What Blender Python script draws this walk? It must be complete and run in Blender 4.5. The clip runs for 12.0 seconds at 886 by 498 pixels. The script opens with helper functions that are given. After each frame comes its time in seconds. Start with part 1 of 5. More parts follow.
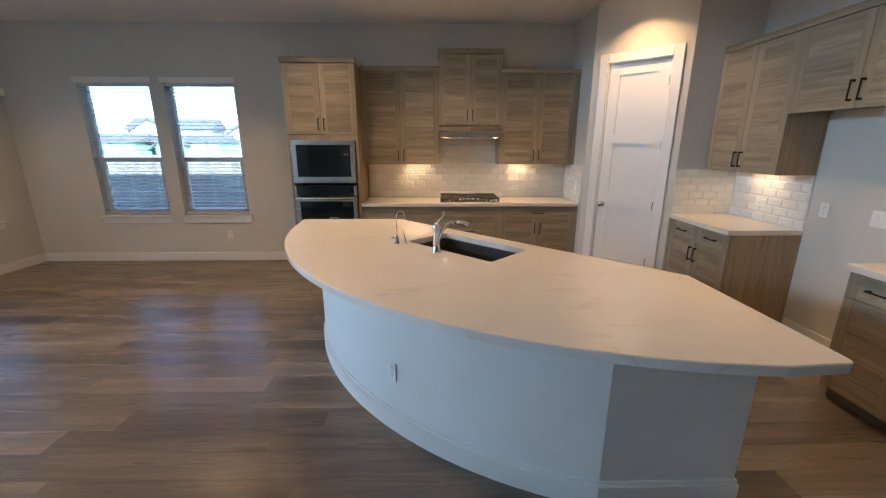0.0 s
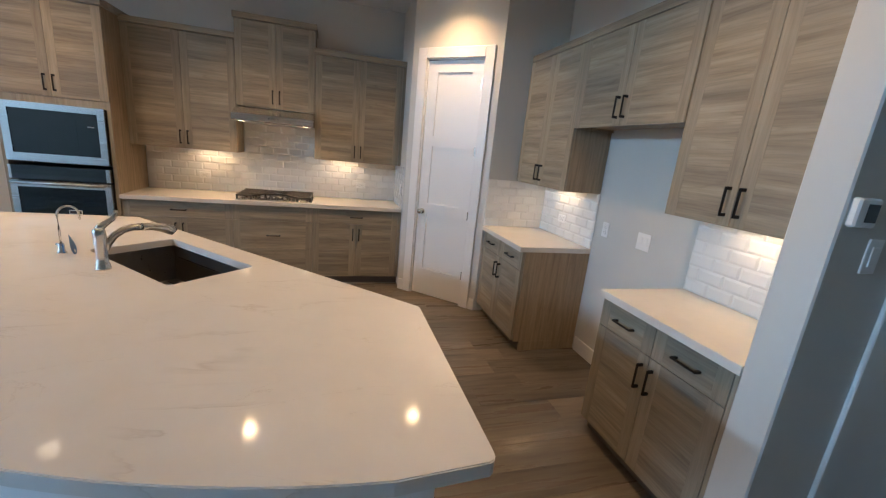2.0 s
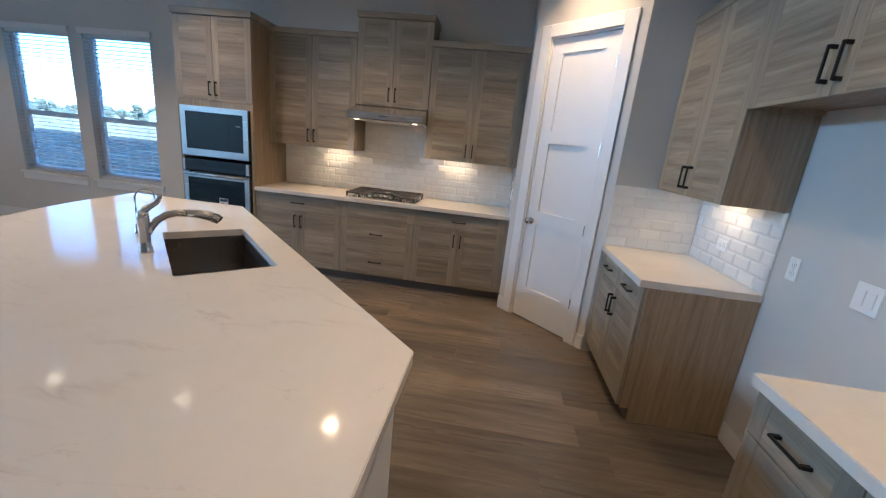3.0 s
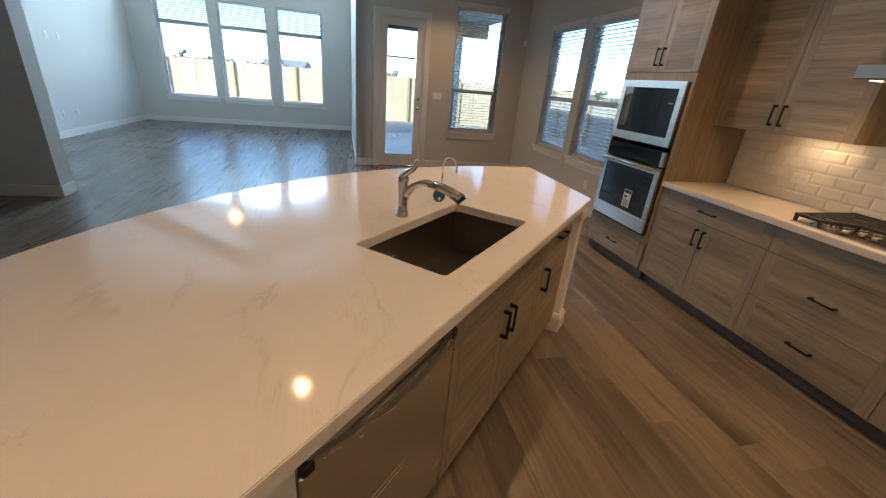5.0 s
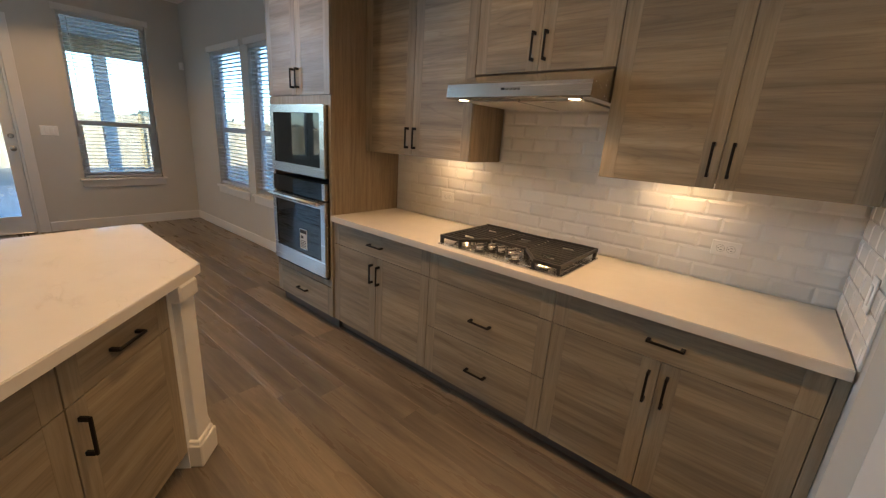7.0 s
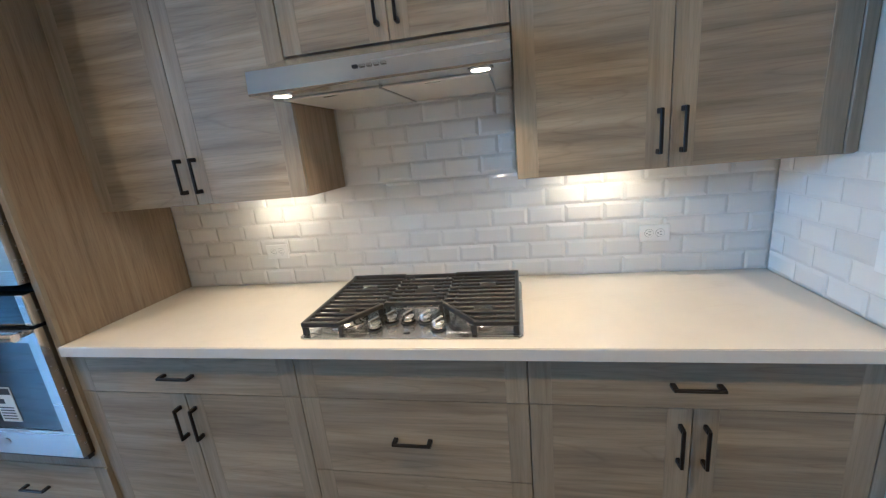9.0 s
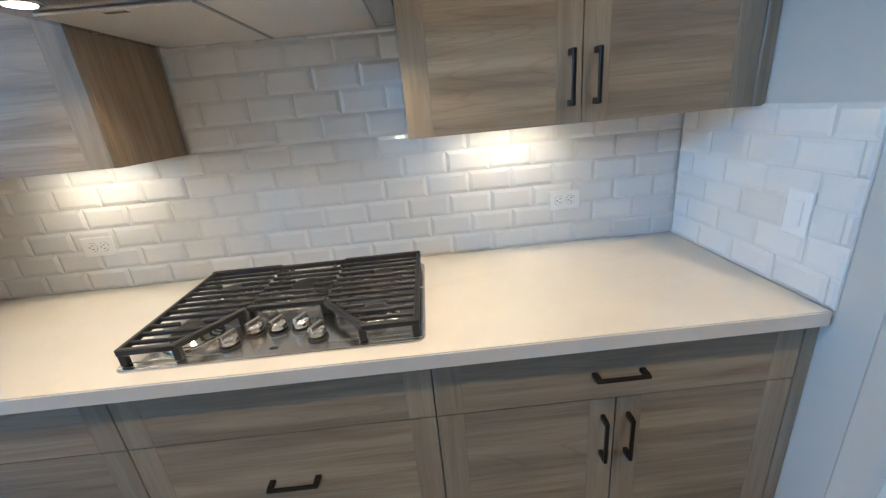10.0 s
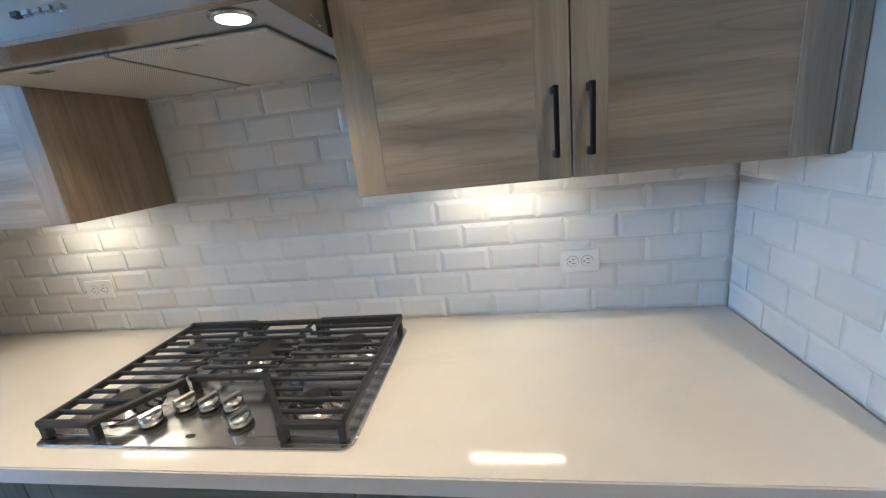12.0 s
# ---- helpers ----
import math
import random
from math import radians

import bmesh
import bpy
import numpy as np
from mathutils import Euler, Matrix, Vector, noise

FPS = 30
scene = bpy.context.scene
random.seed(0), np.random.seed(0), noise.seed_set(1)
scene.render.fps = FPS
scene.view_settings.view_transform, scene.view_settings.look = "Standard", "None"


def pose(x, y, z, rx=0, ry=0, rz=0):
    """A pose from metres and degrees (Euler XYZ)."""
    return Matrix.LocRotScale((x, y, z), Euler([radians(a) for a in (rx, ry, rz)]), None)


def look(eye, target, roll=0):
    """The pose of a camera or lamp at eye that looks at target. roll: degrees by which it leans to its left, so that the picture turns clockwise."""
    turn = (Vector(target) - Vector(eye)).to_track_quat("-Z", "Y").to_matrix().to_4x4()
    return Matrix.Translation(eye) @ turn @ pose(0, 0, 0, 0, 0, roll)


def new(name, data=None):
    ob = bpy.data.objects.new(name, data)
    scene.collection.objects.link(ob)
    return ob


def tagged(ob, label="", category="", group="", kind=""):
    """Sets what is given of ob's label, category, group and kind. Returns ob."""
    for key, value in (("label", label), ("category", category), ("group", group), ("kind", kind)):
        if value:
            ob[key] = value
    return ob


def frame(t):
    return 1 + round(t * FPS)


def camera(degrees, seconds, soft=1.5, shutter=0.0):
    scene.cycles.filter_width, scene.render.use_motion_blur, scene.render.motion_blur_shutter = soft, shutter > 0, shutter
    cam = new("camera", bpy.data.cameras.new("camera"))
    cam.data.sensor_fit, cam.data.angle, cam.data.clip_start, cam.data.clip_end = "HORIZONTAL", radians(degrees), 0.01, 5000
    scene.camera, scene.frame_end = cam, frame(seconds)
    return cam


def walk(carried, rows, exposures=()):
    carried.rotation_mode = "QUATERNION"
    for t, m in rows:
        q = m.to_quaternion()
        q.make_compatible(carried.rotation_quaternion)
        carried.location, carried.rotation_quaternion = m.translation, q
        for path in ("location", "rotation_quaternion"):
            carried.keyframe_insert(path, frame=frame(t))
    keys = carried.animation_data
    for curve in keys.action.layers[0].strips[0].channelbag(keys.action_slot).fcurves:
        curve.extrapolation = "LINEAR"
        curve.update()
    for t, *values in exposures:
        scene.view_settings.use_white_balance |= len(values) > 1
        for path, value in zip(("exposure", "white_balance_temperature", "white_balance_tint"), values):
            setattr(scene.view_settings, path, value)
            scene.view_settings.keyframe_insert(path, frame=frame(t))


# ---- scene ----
cam = camera(97.2, 12.0, soft=1.25)
PATH = [
    (0, (-1.782, -5.494, 1.617), (-1.746, -3.562, 1.102), -0.0),
    (0.5, (-1.621, -5.448, 1.58), (-1.399, -3.53, 1.059), 0.6),
    (1, (-1.389, -5.362, 1.574), (-1.101, -3.453, 1.052), 1.6),
    (1.5, (-1.153, -5.215, 1.561), (-0.812, -3.309, 1.059), 3.0),
    (2, (-0.76, -5.037, 1.592), (-0.208, -3.176, 1.109), 5.5),
    (2.5, (-0.381, -4.833, 1.579), (0.071, -2.938, 1.125), 4.7),
    (3, (-0.197, -4.532, 1.542), (-0.41, -2.612, 1.025), 5.8),
    (3.5, (-0.129, -4.25, 1.539), (-1.02, -2.559, 0.951), 6.8),
    (5.3, (-0.018, -3.009, 1.508), (-1.844, -2.706, 0.751), 4.5),
    (5.5, (-0.025, -2.887, 1.515), (-1.878, -2.677, 0.793), 4.2),
    (6, (-0.055, -2.642, 1.518), (-1.943, -2.566, 0.861), 3.6),
    (6.5, (-0.144, -2.461, 1.508), (-1.901, -1.711, 0.917), 2.1),
    (7, (-0.304, -2.264, 1.505), (-1.529, -0.779, 0.959), 3.8),
    (7.5, (-0.453, -2.155, 1.516), (-1.193, -0.366, 1.014), 3.0),
    (9.3, (-0.99, -1.613, 1.503), (-1.283, 0.296, 0.985), -7.3),
    (9.5, (-0.988, -1.558, 1.496), (-1.181, 0.352, 0.935), -8.1),
    (10, (-0.917, -1.428, 1.447), (-0.883, 0.454, 0.771), -5.5),
    (10.5, (-0.702, -1.273, 1.446), (-0.734, 0.617, 0.793), -3.1),
    (11, (-0.585, -1.189, 1.466), (-0.868, 0.68, 0.812), -4.4),
    (11.5, (-0.593, -1.176, 1.472), (-1.061, 0.666, 0.85), -5.7),
    (12, (-0.644, -1.193, 1.478), (-0.956, 0.71, 0.95), -6.4),
]
walk(cam, [(t, look(eye, target, roll)) for t, eye, target, roll in PATH], [(0, 4.02, 5850, 8), (2.5, 4.12, 5050, 5), (3.5, 4.0, 4650, 4), (5.5, 3.65, 6600, 8), (6.5, 3.66, 6650, 8), (7.7, 4.12, 4850, 5), (9.4, 4.32, 4220, -3), (12, 4.1, 4100, -3)])

# ---- light ----
SUN_EL, SUN_AZ = radians(34), radians(-48)      # height and bearing of the sun, from +x towards +y
world = bpy.data.worlds.new("sky")
scene.world = world
world.use_nodes = True
_sky = world.node_tree.nodes.new("ShaderNodeTexSky")
_sky.sky_type, _sky.sun_disc = "NISHITA", False
_sky.dust_density, _sky.ozone_density = 0.2, 3.0
_sky.sun_elevation, _sky.sun_rotation = SUN_EL, radians(90) - SUN_AZ
world.node_tree.links.new(_sky.outputs[0], world.node_tree.nodes["Background"].inputs[0])
world.node_tree.nodes["Background"].inputs[1].default_value = 0.15
_sun = bpy.data.lights.new("sun", "SUN")
_sun.energy, _sun.angle, _sun.color = 4.0, radians(0.5), (1.0, 0.95, 0.87)
_d = Vector((math.cos(SUN_EL) * math.cos(SUN_AZ), math.cos(SUN_EL) * math.sin(SUN_AZ), math.sin(SUN_EL)))
new("sun", _sun).matrix_world = look(_d * 60, (0, 0, 0))
WARM = (1.0, 0.56, 0.235)


def disc_lamp(place, size, watts, spread=130, colour=WARM):
    lamp = bpy.data.lights.new("lamp", "AREA")
    lamp.shape, lamp.size, lamp.energy, lamp.color, lamp.spread = "DISK", size, watts, colour, radians(spread)
    ob = new("lamp_light", lamp)
    ob.location = place
    return ob


def strip_lamp(place, long, wide, watts, turn=0.0, colour=WARM):
    lamp = bpy.data.lights.new("lamp", "AREA")
    lamp.shape, lamp.size, lamp.size_y, lamp.energy, lamp.color = "RECTANGLE", long, wide, watts, colour
    lamp.spread = radians(150)
    ob = new("lamp_light", lamp)
    ob.matrix_world = pose(*place, 0, 0, turn)
    return ob


# daylight standing in the arched transoms and at the heads of the tall great room windows
for _y, _z, _w, _h, _p in ((-7.01, 3.73, 1.16, 0.70, 13.0), (-5.66, 3.74, 1.14, 0.72, 13.5), (-4.30, 3.73, 1.12, 0.70, 13.0)):
    _l = bpy.data.lights.new("skylight", "AREA")
    _l.shape, _l.size, _l.size_y, _l.energy, _l.color = "RECTANGLE", _w, _h, _p, (0.56, 0.78, 1.0)
    new("window_daylight", _l).matrix_world = look((-12.36, _y, _z), (-11.0, _y, _z))


# ---- materials ----
def material(name, colour=(0.8, 0.8, 0.8), rough=0.5, metal=0.0):
    m = bpy.data.materials.new(name)
    m.use_nodes = True
    p = m.node_tree.nodes["Principled BSDF"]
    p.inputs["Base Color"].default_value = (*colour, 1)
    p.inputs["Roughness"].default_value = rough
    p.inputs["Metallic"].default_value = metal
    return m


def N(m, kind, **sets):
    n = m.node_tree.nodes.new(kind)
    for k, v in sets.items():
        n.inputs[k.replace("_", " ")].default_value = v
    return n


def L(m, a, b):
    m.node_tree.links.new(a, b)


def coords(m, scale, island=False):
    """Object coordinates, shifted for each piece and stretched."""
    tc, mp = N(m, "ShaderNodeTexCoord"), N(m, "ShaderNodeMapping")
    add = N(m, "ShaderNodeVectorMath")
    add.operation = "ADD"
    sc = N(m, "ShaderNodeVectorMath")
    sc.operation = "SCALE"
    sc.inputs["Scale"].default_value = 37.0
    if island:
        src = N(m, "ShaderNodeNewGeometry").outputs["Random Per Island"]
    else:
        src = N(m, "ShaderNodeObjectInfo").outputs["Random"]
    cv = N(m, "ShaderNodeCombineXYZ")
    for i in range(3):
        L(m, src, cv.inputs[i])
    L(m, cv.outputs[0], sc.inputs[0])
    L(m, tc.outputs["Object"], add.inputs[0])
    L(m, sc.outputs[0], add.inputs[1])
    L(m, add.outputs[0], mp.inputs[0])
    mp.inputs["Scale"].default_value = scale
    return mp.outputs[0], src


def ramp(m, fac, stops):
    r = N(m, "ShaderNodeValToRGB")
    el = r.color_ramp.elements
    while len(el) < len(stops):
        el.new(0.5)
    for e, (p, c) in zip(el, stops):
        e.position, e.color = p, (*c, 1)
    L(m, fac, r.inputs[0])
    return r.outputs[0]


def mix(m, a, b, fac, kind="MIX"):
    x = m.node_tree.nodes.new("ShaderNodeMix")
    x.data_type, x.blend_type = "RGBA", kind
    for sock, val in ((x.inputs[6], a), (x.inputs[7], b)):
        if isinstance(val, tuple):
            sock.default_value = (*val, 1)
        else:
            L(m, val, sock)
    if isinstance(fac, float):
        x.inputs[0].default_value = fac
    else:
        L(m, fac, x.inputs[0])
    return x.outputs[2]


def bump(m, height, strength=0.1, dist=0.002):
    b = N(m, "ShaderNodeBump", Strength=strength, Distance=dist)
    L(m, height, b.inputs["Height"])
    L(m, b.outputs[0], m.node_tree.nodes["Principled BSDF"].inputs["Normal"])


def bsdf(m):
    return m.node_tree.nodes["Principled BSDF"]


def wood(name, stretch, dark, mid, light, rough=0.45, island=False, tone=0.35, spread=0.55, rings=0.0, bands=0.16, streak=0.6):
    """Laminate or plank with grain along the axis that stretch compresses."""
    m = material(name, mid, rough)
    v, rnd = coords(m, stretch, island)
    n1 = N(m, "ShaderNodeTexNoise", Scale=1.0, Detail=7.0, Roughness=0.62, Distortion=0.35)
    L(m, v, n1.inputs["Vector"])
    c = ramp(m, n1.outputs[0], [(0.30, dark), (0.5, mid), (0.70, light)])
    big = N(m, "ShaderNodeTexNoise", Scale=bands, Detail=2.0, Roughness=0.5, Distortion=0.3)
    L(m, v, big.inputs["Vector"])
    bigc = ramp(m, big.outputs[0], [(0.35, (0.62, 0.62, 0.64)), (0.65, (1.18, 1.15, 1.1))])
    c = mix(m, c, bigc, tone, "MULTIPLY")
    piece = ramp(m, rnd, [(0.0, (0.68, 0.68, 0.70)), (0.25, (0.9, 0.9, 0.9)), (0.6, (1.0, 0.99, 0.97)), (1.0, (1.16, 1.13, 1.08))])
    c = mix(m, c, piece, spread, "MULTIPLY")
    fine = N(m, "ShaderNodeTexNoise", Scale=5.0, Detail=4.0, Roughness=0.7)
    L(m, v, fine.inputs["Vector"])
    c = mix(m, c, ramp(m, fine.outputs[0], [(0.33, (0.66, 0.65, 0.64)), (0.46, (0.98, 0.98, 0.98)), (0.65, (1.07, 1.07, 1.07))]), streak, "MULTIPLY")
    if rings:
        # flowing cathedral figure
        low = N(m, "ShaderNodeTexNoise", Scale=0.19, Detail=1.5, Roughness=0.45, Distortion=0.5)
        L(m, v, low.inputs["Vector"])
        many = N(m, "ShaderNodeMath")
        many.operation = "MULTIPLY"
        L(m, low.outputs[0], many.inputs[0])
        many.inputs[1].default_value = 17.0
        saw = N(m, "ShaderNodeMath")
        saw.operation = "FRACT"
        L(m, many.outputs[0], saw.inputs[0])
        c = mix(m, c, ramp(m, saw.outputs[0], [(0.0, (0.62, 0.60, 0.58)), (0.10, (0.92, 0.92, 0.91)), (0.45, (1.05, 1.05, 1.05)), (0.92, (0.98, 0.98, 0.98)), (1.0, (0.62, 0.60, 0.58))]), rings, "MULTIPLY")
    L(m, c, bsdf(m).inputs["Base Color"])
    L(m, ramp(m, n1.outputs[0], [(0.2, (rough + 0.12,) * 3), (0.8, (rough - 0.08,) * 3)]), bsdf(m).inputs["Roughness"])
    bump(m, n1.outputs[0], 0.12, 0.001)
    return m


def paint(name, colour, rough=0.6, peel=0.06, scale=160.0):
    m = material(name, colour, rough)
    tc = N(m, "ShaderNodeTexCoord")
    n = N(m, "ShaderNodeTexNoise", Scale=scale, Detail=3.0)
    L(m, tc.outputs["Object"], n.inputs["Vector"])
    big = N(m, "ShaderNodeTexNoise", Scale=0.8, Detail=4.0)
    L(m, tc.outputs["Object"], big.inputs["Vector"])
    L(m, ramp(m, big.outputs[0], [(0.3, tuple(c * 0.96 for c in colour)), (0.7, tuple(min(1, c * 1.03) for c in colour))]), bsdf(m).inputs["Base Color"])
    bump(m, n.outputs[0], peel, 0.002)
    return m


wood_h = wood("cabinet_wood_across", (2.2, 9.0, 42.0), (0.246, 0.205, 0.146), (0.310, 0.264, 0.194), (0.372, 0.322, 0.243), 0.40, tone=0.75, spread=0.35, rings=0.4, bands=0.30, streak=0.35)
wood_v = wood("cabinet_wood_upright", (42.0, 9.0, 2.2), (0.252, 0.210, 0.150), (0.314, 0.268, 0.197), (0.366, 0.316, 0.239), 0.40, spread=0.35, rings=0.25, streak=0.35)
wood_side = wood("cabinet_side_wood", (9.0, 42.0, 2.2), (0.245, 0.182, 0.115), (0.32, 0.244, 0.160), (0.39, 0.304, 0.205), 0.45, tone=0.2)
plank_mat = wood("floor_plank", (1.1, 13.0, 9.0), (0.086, 0.074, 0.063), (0.164, 0.141, 0.119), (0.255, 0.222, 0.190), 0.28, tone=0.9, spread=0.95, streak=0.3)
plank_far = wood("floor_plank_far", (1.1, 13.0, 9.0), (0.086, 0.074, 0.063), (0.164, 0.141, 0.119), (0.255, 0.222, 0.190), 0.28, island=True, tone=0.9, spread=0.95, streak=0.3)
wall_paint = paint("wall_paint", (0.62, 0.605, 0.565))
ceiling_paint = paint("ceiling_paint", (0.80, 0.785, 0.76), 0.8, 0.15, 60.0)
trim_paint = paint("trim_paint", (0.80, 0.79, 0.77), 0.35, 0.02)
island_paint = paint("island_paint", (0.82, 0.815, 0.80), 0.5, 0.05)
vinyl = material("window_vinyl", (0.80, 0.80, 0.80), 0.4)
slat_mat = material("blind_slat", (0.82, 0.82, 0.81), 0.45)
_t = slat_mat.node_tree.nodes.new("ShaderNodeBsdfTranslucent")
_t.inputs[0].default_value = (0.72, 0.74, 0.74, 1)
_x = slat_mat.node_tree.nodes.new("ShaderNodeMixShader")
_x.inputs[0].default_value = 0.35
slat_mat.node_tree.links.new(bsdf(slat_mat).outputs[0], _x.inputs[1])
slat_mat.node_tree.links.new(_t.outputs[0], _x.inputs[2])
slat_mat.node_tree.links.new(_x.outputs[0], slat_mat.node_tree.nodes["Material Output"].inputs[0])
plate_mat = material("outlet_plastic", (0.87, 0.86, 0.84), 0.3)
black_metal = material("black_handle", (0.016, 0.014, 0.013), 0.38, 0.6)
iron = material("cast_iron", (0.022, 0.022, 0.024), 0.48, 0.2)
dark = material("dark_recess", (0.02, 0.02, 0.022), 0.6)
kick_mat = material("toe_kick", (0.12, 0.10, 0.085), 0.6)
nickel = material("satin_nickel", (0.63, 0.60, 0.56), 0.22, 1.0)
chrome = material("knob_chrome", (0.62, 0.60, 0.57), 0.16, 1.0)
far_glass = material("far_window_glass", (0.30, 0.36, 0.40), 0.15)
black_glass = material("black_glass", (0.006, 0.010, 0.013), 0.03)
bsdf(black_glass).inputs["IOR"].default_value = 1.52
label_mat = material("paper_label", (0.75, 0.75, 0.74), 0.6)
ink = material("ink", (0.04, 0.04, 0.045), 0.6)
blue_tag = material("blue_tag", (0.03, 0.12, 0.28), 0.4)
grout = paint("grout", (0.78, 0.76, 0.73), 0.8)
concrete = paint("concrete", (0.42, 0.40, 0.38), 0.85, 0.3, 40.0)
shingle = paint("roof_shingle", (0.16, 0.15, 0.145), 0.9, 0.5, 8.0)
siding = paint("house_siding", (0.72, 0.70, 0.66), 0.8)
green_sheath = paint("green_sheathing", (0.28, 0.45, 0.35), 0.7)
brown_beam = paint("beam_stain", (0.10, 0.065, 0.04), 0.6)

glass = material("window_glass", (0.22, 0.275, 0.32), 0.0)
bsdf(glass).inputs["Transmission Weight"].default_value = 1.0
bsdf(glass).inputs["IOR"].default_value = 1.45


def steel_mat(name, stretch, colour=(0.56, 0.54, 0.51), rough=0.27):
    m = material(name, colour, rough, 1.0)
    v, _ = coords(m, stretch)
    n = N(m, "ShaderNodeTexNoise", Scale=1.0, Detail=4.0)
    L(m, v, n.inputs["Vector"])
    L(m, ramp(m, n.outputs[0], [(0.3, (rough - 0.03,) * 3), (0.7, (rough + 0.04,) * 3)]), bsdf(m).inputs["Roughness"])
    return m


steel = steel_mat("brushed_steel", (0.8, 60.0, 90.0), (0.66, 0.65, 0.63), 0.24)
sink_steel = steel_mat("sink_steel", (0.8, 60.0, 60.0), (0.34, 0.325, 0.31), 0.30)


def quartz_mat(name, strong, low, high):
    m = material(name, (0.76, 0.73, 0.69), 0.09)
    bsdf(m).inputs["Specular IOR Level"].default_value = 0.40
    v, _ = coords(m, (1.0, 1.0, 1.0))
    warp = N(m, "ShaderNodeTexNoise", Scale=1.1, Detail=6.0, Roughness=0.55, Distortion=0.8)
    mp = N(m, "ShaderNodeMapping", Scale=(0.8, 2.0, 1.0), Rotation=(0, 0, 0.5))
    L(m, v, mp.inputs[0])
    L(m, mp.outputs[0], warp.inputs["Vector"])
    vein = ramp(m, warp.outputs[0], [(0.478, (0, 0, 0)), (0.497, (0.55, 0.55, 0.55)), (0.500, (1, 1, 1)), (0.507, (0, 0, 0))])
    patch = N(m, "ShaderNodeTexNoise", Scale=2.2, Detail=3.0)
    L(m, v, patch.inputs["Vector"])
    pm = ramp(m, patch.outputs[0], [(0.46, (0, 0, 0)), (0.66, (strong,) * 3)])
    mask = mix(m, vein, pm, 1.0, "MULTIPLY")
    fine = N(m, "ShaderNodeTexNoise", Scale=1.5, Detail=9.0, Roughness=0.62, Distortion=1.1)
    L(m, mp.outputs[0], fine.inputs["Vector"])
    line = ramp(m, fine.outputs[0], [(0.4955, (0, 0, 0)), (0.4995, (1, 1, 1)), (0.5005, (1, 1, 1)), (0.5045, (0, 0, 0))])
    gaps = N(m, "ShaderNodeTexNoise", Scale=5.0, Detail=2.0)
    L(m, v, gaps.inputs["Vector"])
    mask = mix(m, mask, mix(m, line, ramp(m, gaps.outputs[0], [(0.55, (0, 0, 0)), (0.64, (strong * 0.8,) * 3)]), 1.0, "MULTIPLY"), 1.0, "ADD")
    cloud = N(m, "ShaderNodeTexNoise", Scale=3.5, Detail=5.0, Roughness=0.65)
    L(m, v, cloud.inputs["Vector"])
    base = ramp(m, cloud.outputs[0], [(0.35, low), (0.65, high)])
    bw = N(m, "ShaderNodeRGBToBW")
    L(m, mask, bw.inputs[0])
    L(m, mix(m, base, (0.40, 0.34, 0.28), bw.outputs[0]), bsdf(m).inputs["Base Color"])
    return m


quartz = quartz_mat("white_quartz", 0.12, (0.645, 0.615, 0.565), (0.685, 0.655, 0.605))
quartz_veined = quartz_mat("veined_quartz", 0.34, (0.78, 0.755, 0.715), (0.815, 0.79, 0.755))


def tile_mat():
    m = material("white_glazed_tile", (0.82, 0.80, 0.77), 0.12)
    _, rnd = coords(m, (1, 1, 1))
    L(m, ramp(m, rnd, [(0.0, (0.77, 0.75, 0.72)), (1.0, (0.84, 0.82, 0.79))]), bsdf(m).inputs["Base Color"])
    return m


tile_glaze = tile_mat()


def filter_mat():
    m = material("hood_filter_mesh", (0.76, 0.73, 0.68), 0.45, 0.5)
    tc = N(m, "ShaderNodeTexCoord")
    w = N(m, "ShaderNodeTexWave", Scale=110.0)
    w.bands_direction = "DIAGONAL"
    L(m, tc.outputs["Object"], w.inputs["Vector"])
    L(m, ramp(m, w.outputs[0], [(0.2, (0.62, 0.59, 0.54)), (0.7, (0.80, 0.77, 0.72))]), bsdf(m).inputs["Base Color"])
    bump(m, w.outputs[0], 0.2, 0.001)
    return m


mesh_filter = filter_mat()


def ground_mat():
    m = material("dirt", (0.34, 0.27, 0.19), 0.95)
    tc = N(m, "ShaderNodeTexCoord")
    n = N(m, "ShaderNodeTexNoise", Scale=0.35, Detail=9.0, Roughness=0.65)
    L(m, tc.outputs["Object"], n.inputs["Vector"])
    L(m, ramp(m, n.outputs[0], [(0.3, (0.32, 0.26, 0.18)), (0.55, (0.44, 0.37, 0.27)), (0.75, (0.50, 0.44, 0.34))]), bsdf(m).inputs["Base Color"])
    bump(m, n.outputs[0], 0.5, 0.1)
    return m


dirt = ground_mat()
fence_wood = wood("fence_wood", (9.0, 9.0, 1.2), (0.36, 0.26, 0.15), (0.46, 0.35, 0.22), (0.56, 0.45, 0.31), 0.8)
post_wood = wood("fence_post_wood", (9.0, 9.0, 1.2), (0.26, 0.18, 0.08), (0.34, 0.24, 0.11), (0.40, 0.29, 0.15), 0.8)
# darker, greyer copy of the fence wood: the nook fence's shade is in its colour
grey_fence = wood("shaded_fence_wood", (9.0, 9.0, 1.2), (0.22, 0.20, 0.17), (0.30, 0.27, 0.23), (0.38, 0.34, 0.29), 0.8)
leaf_mat = material("leaves", (0.12, 0.12, 0.085), 0.9)
bark = material("bark", (0.16, 0.13, 0.10), 0.9)
warm_glow = material("warm_lamp", (1, 1, 1), 0.4)
bsdf(warm_glow).inputs["Emission Color"].default_value = (1.0, 0.66, 0.34, 1)
bsdf(warm_glow).inputs["Emission Strength"].default_value = 1.8

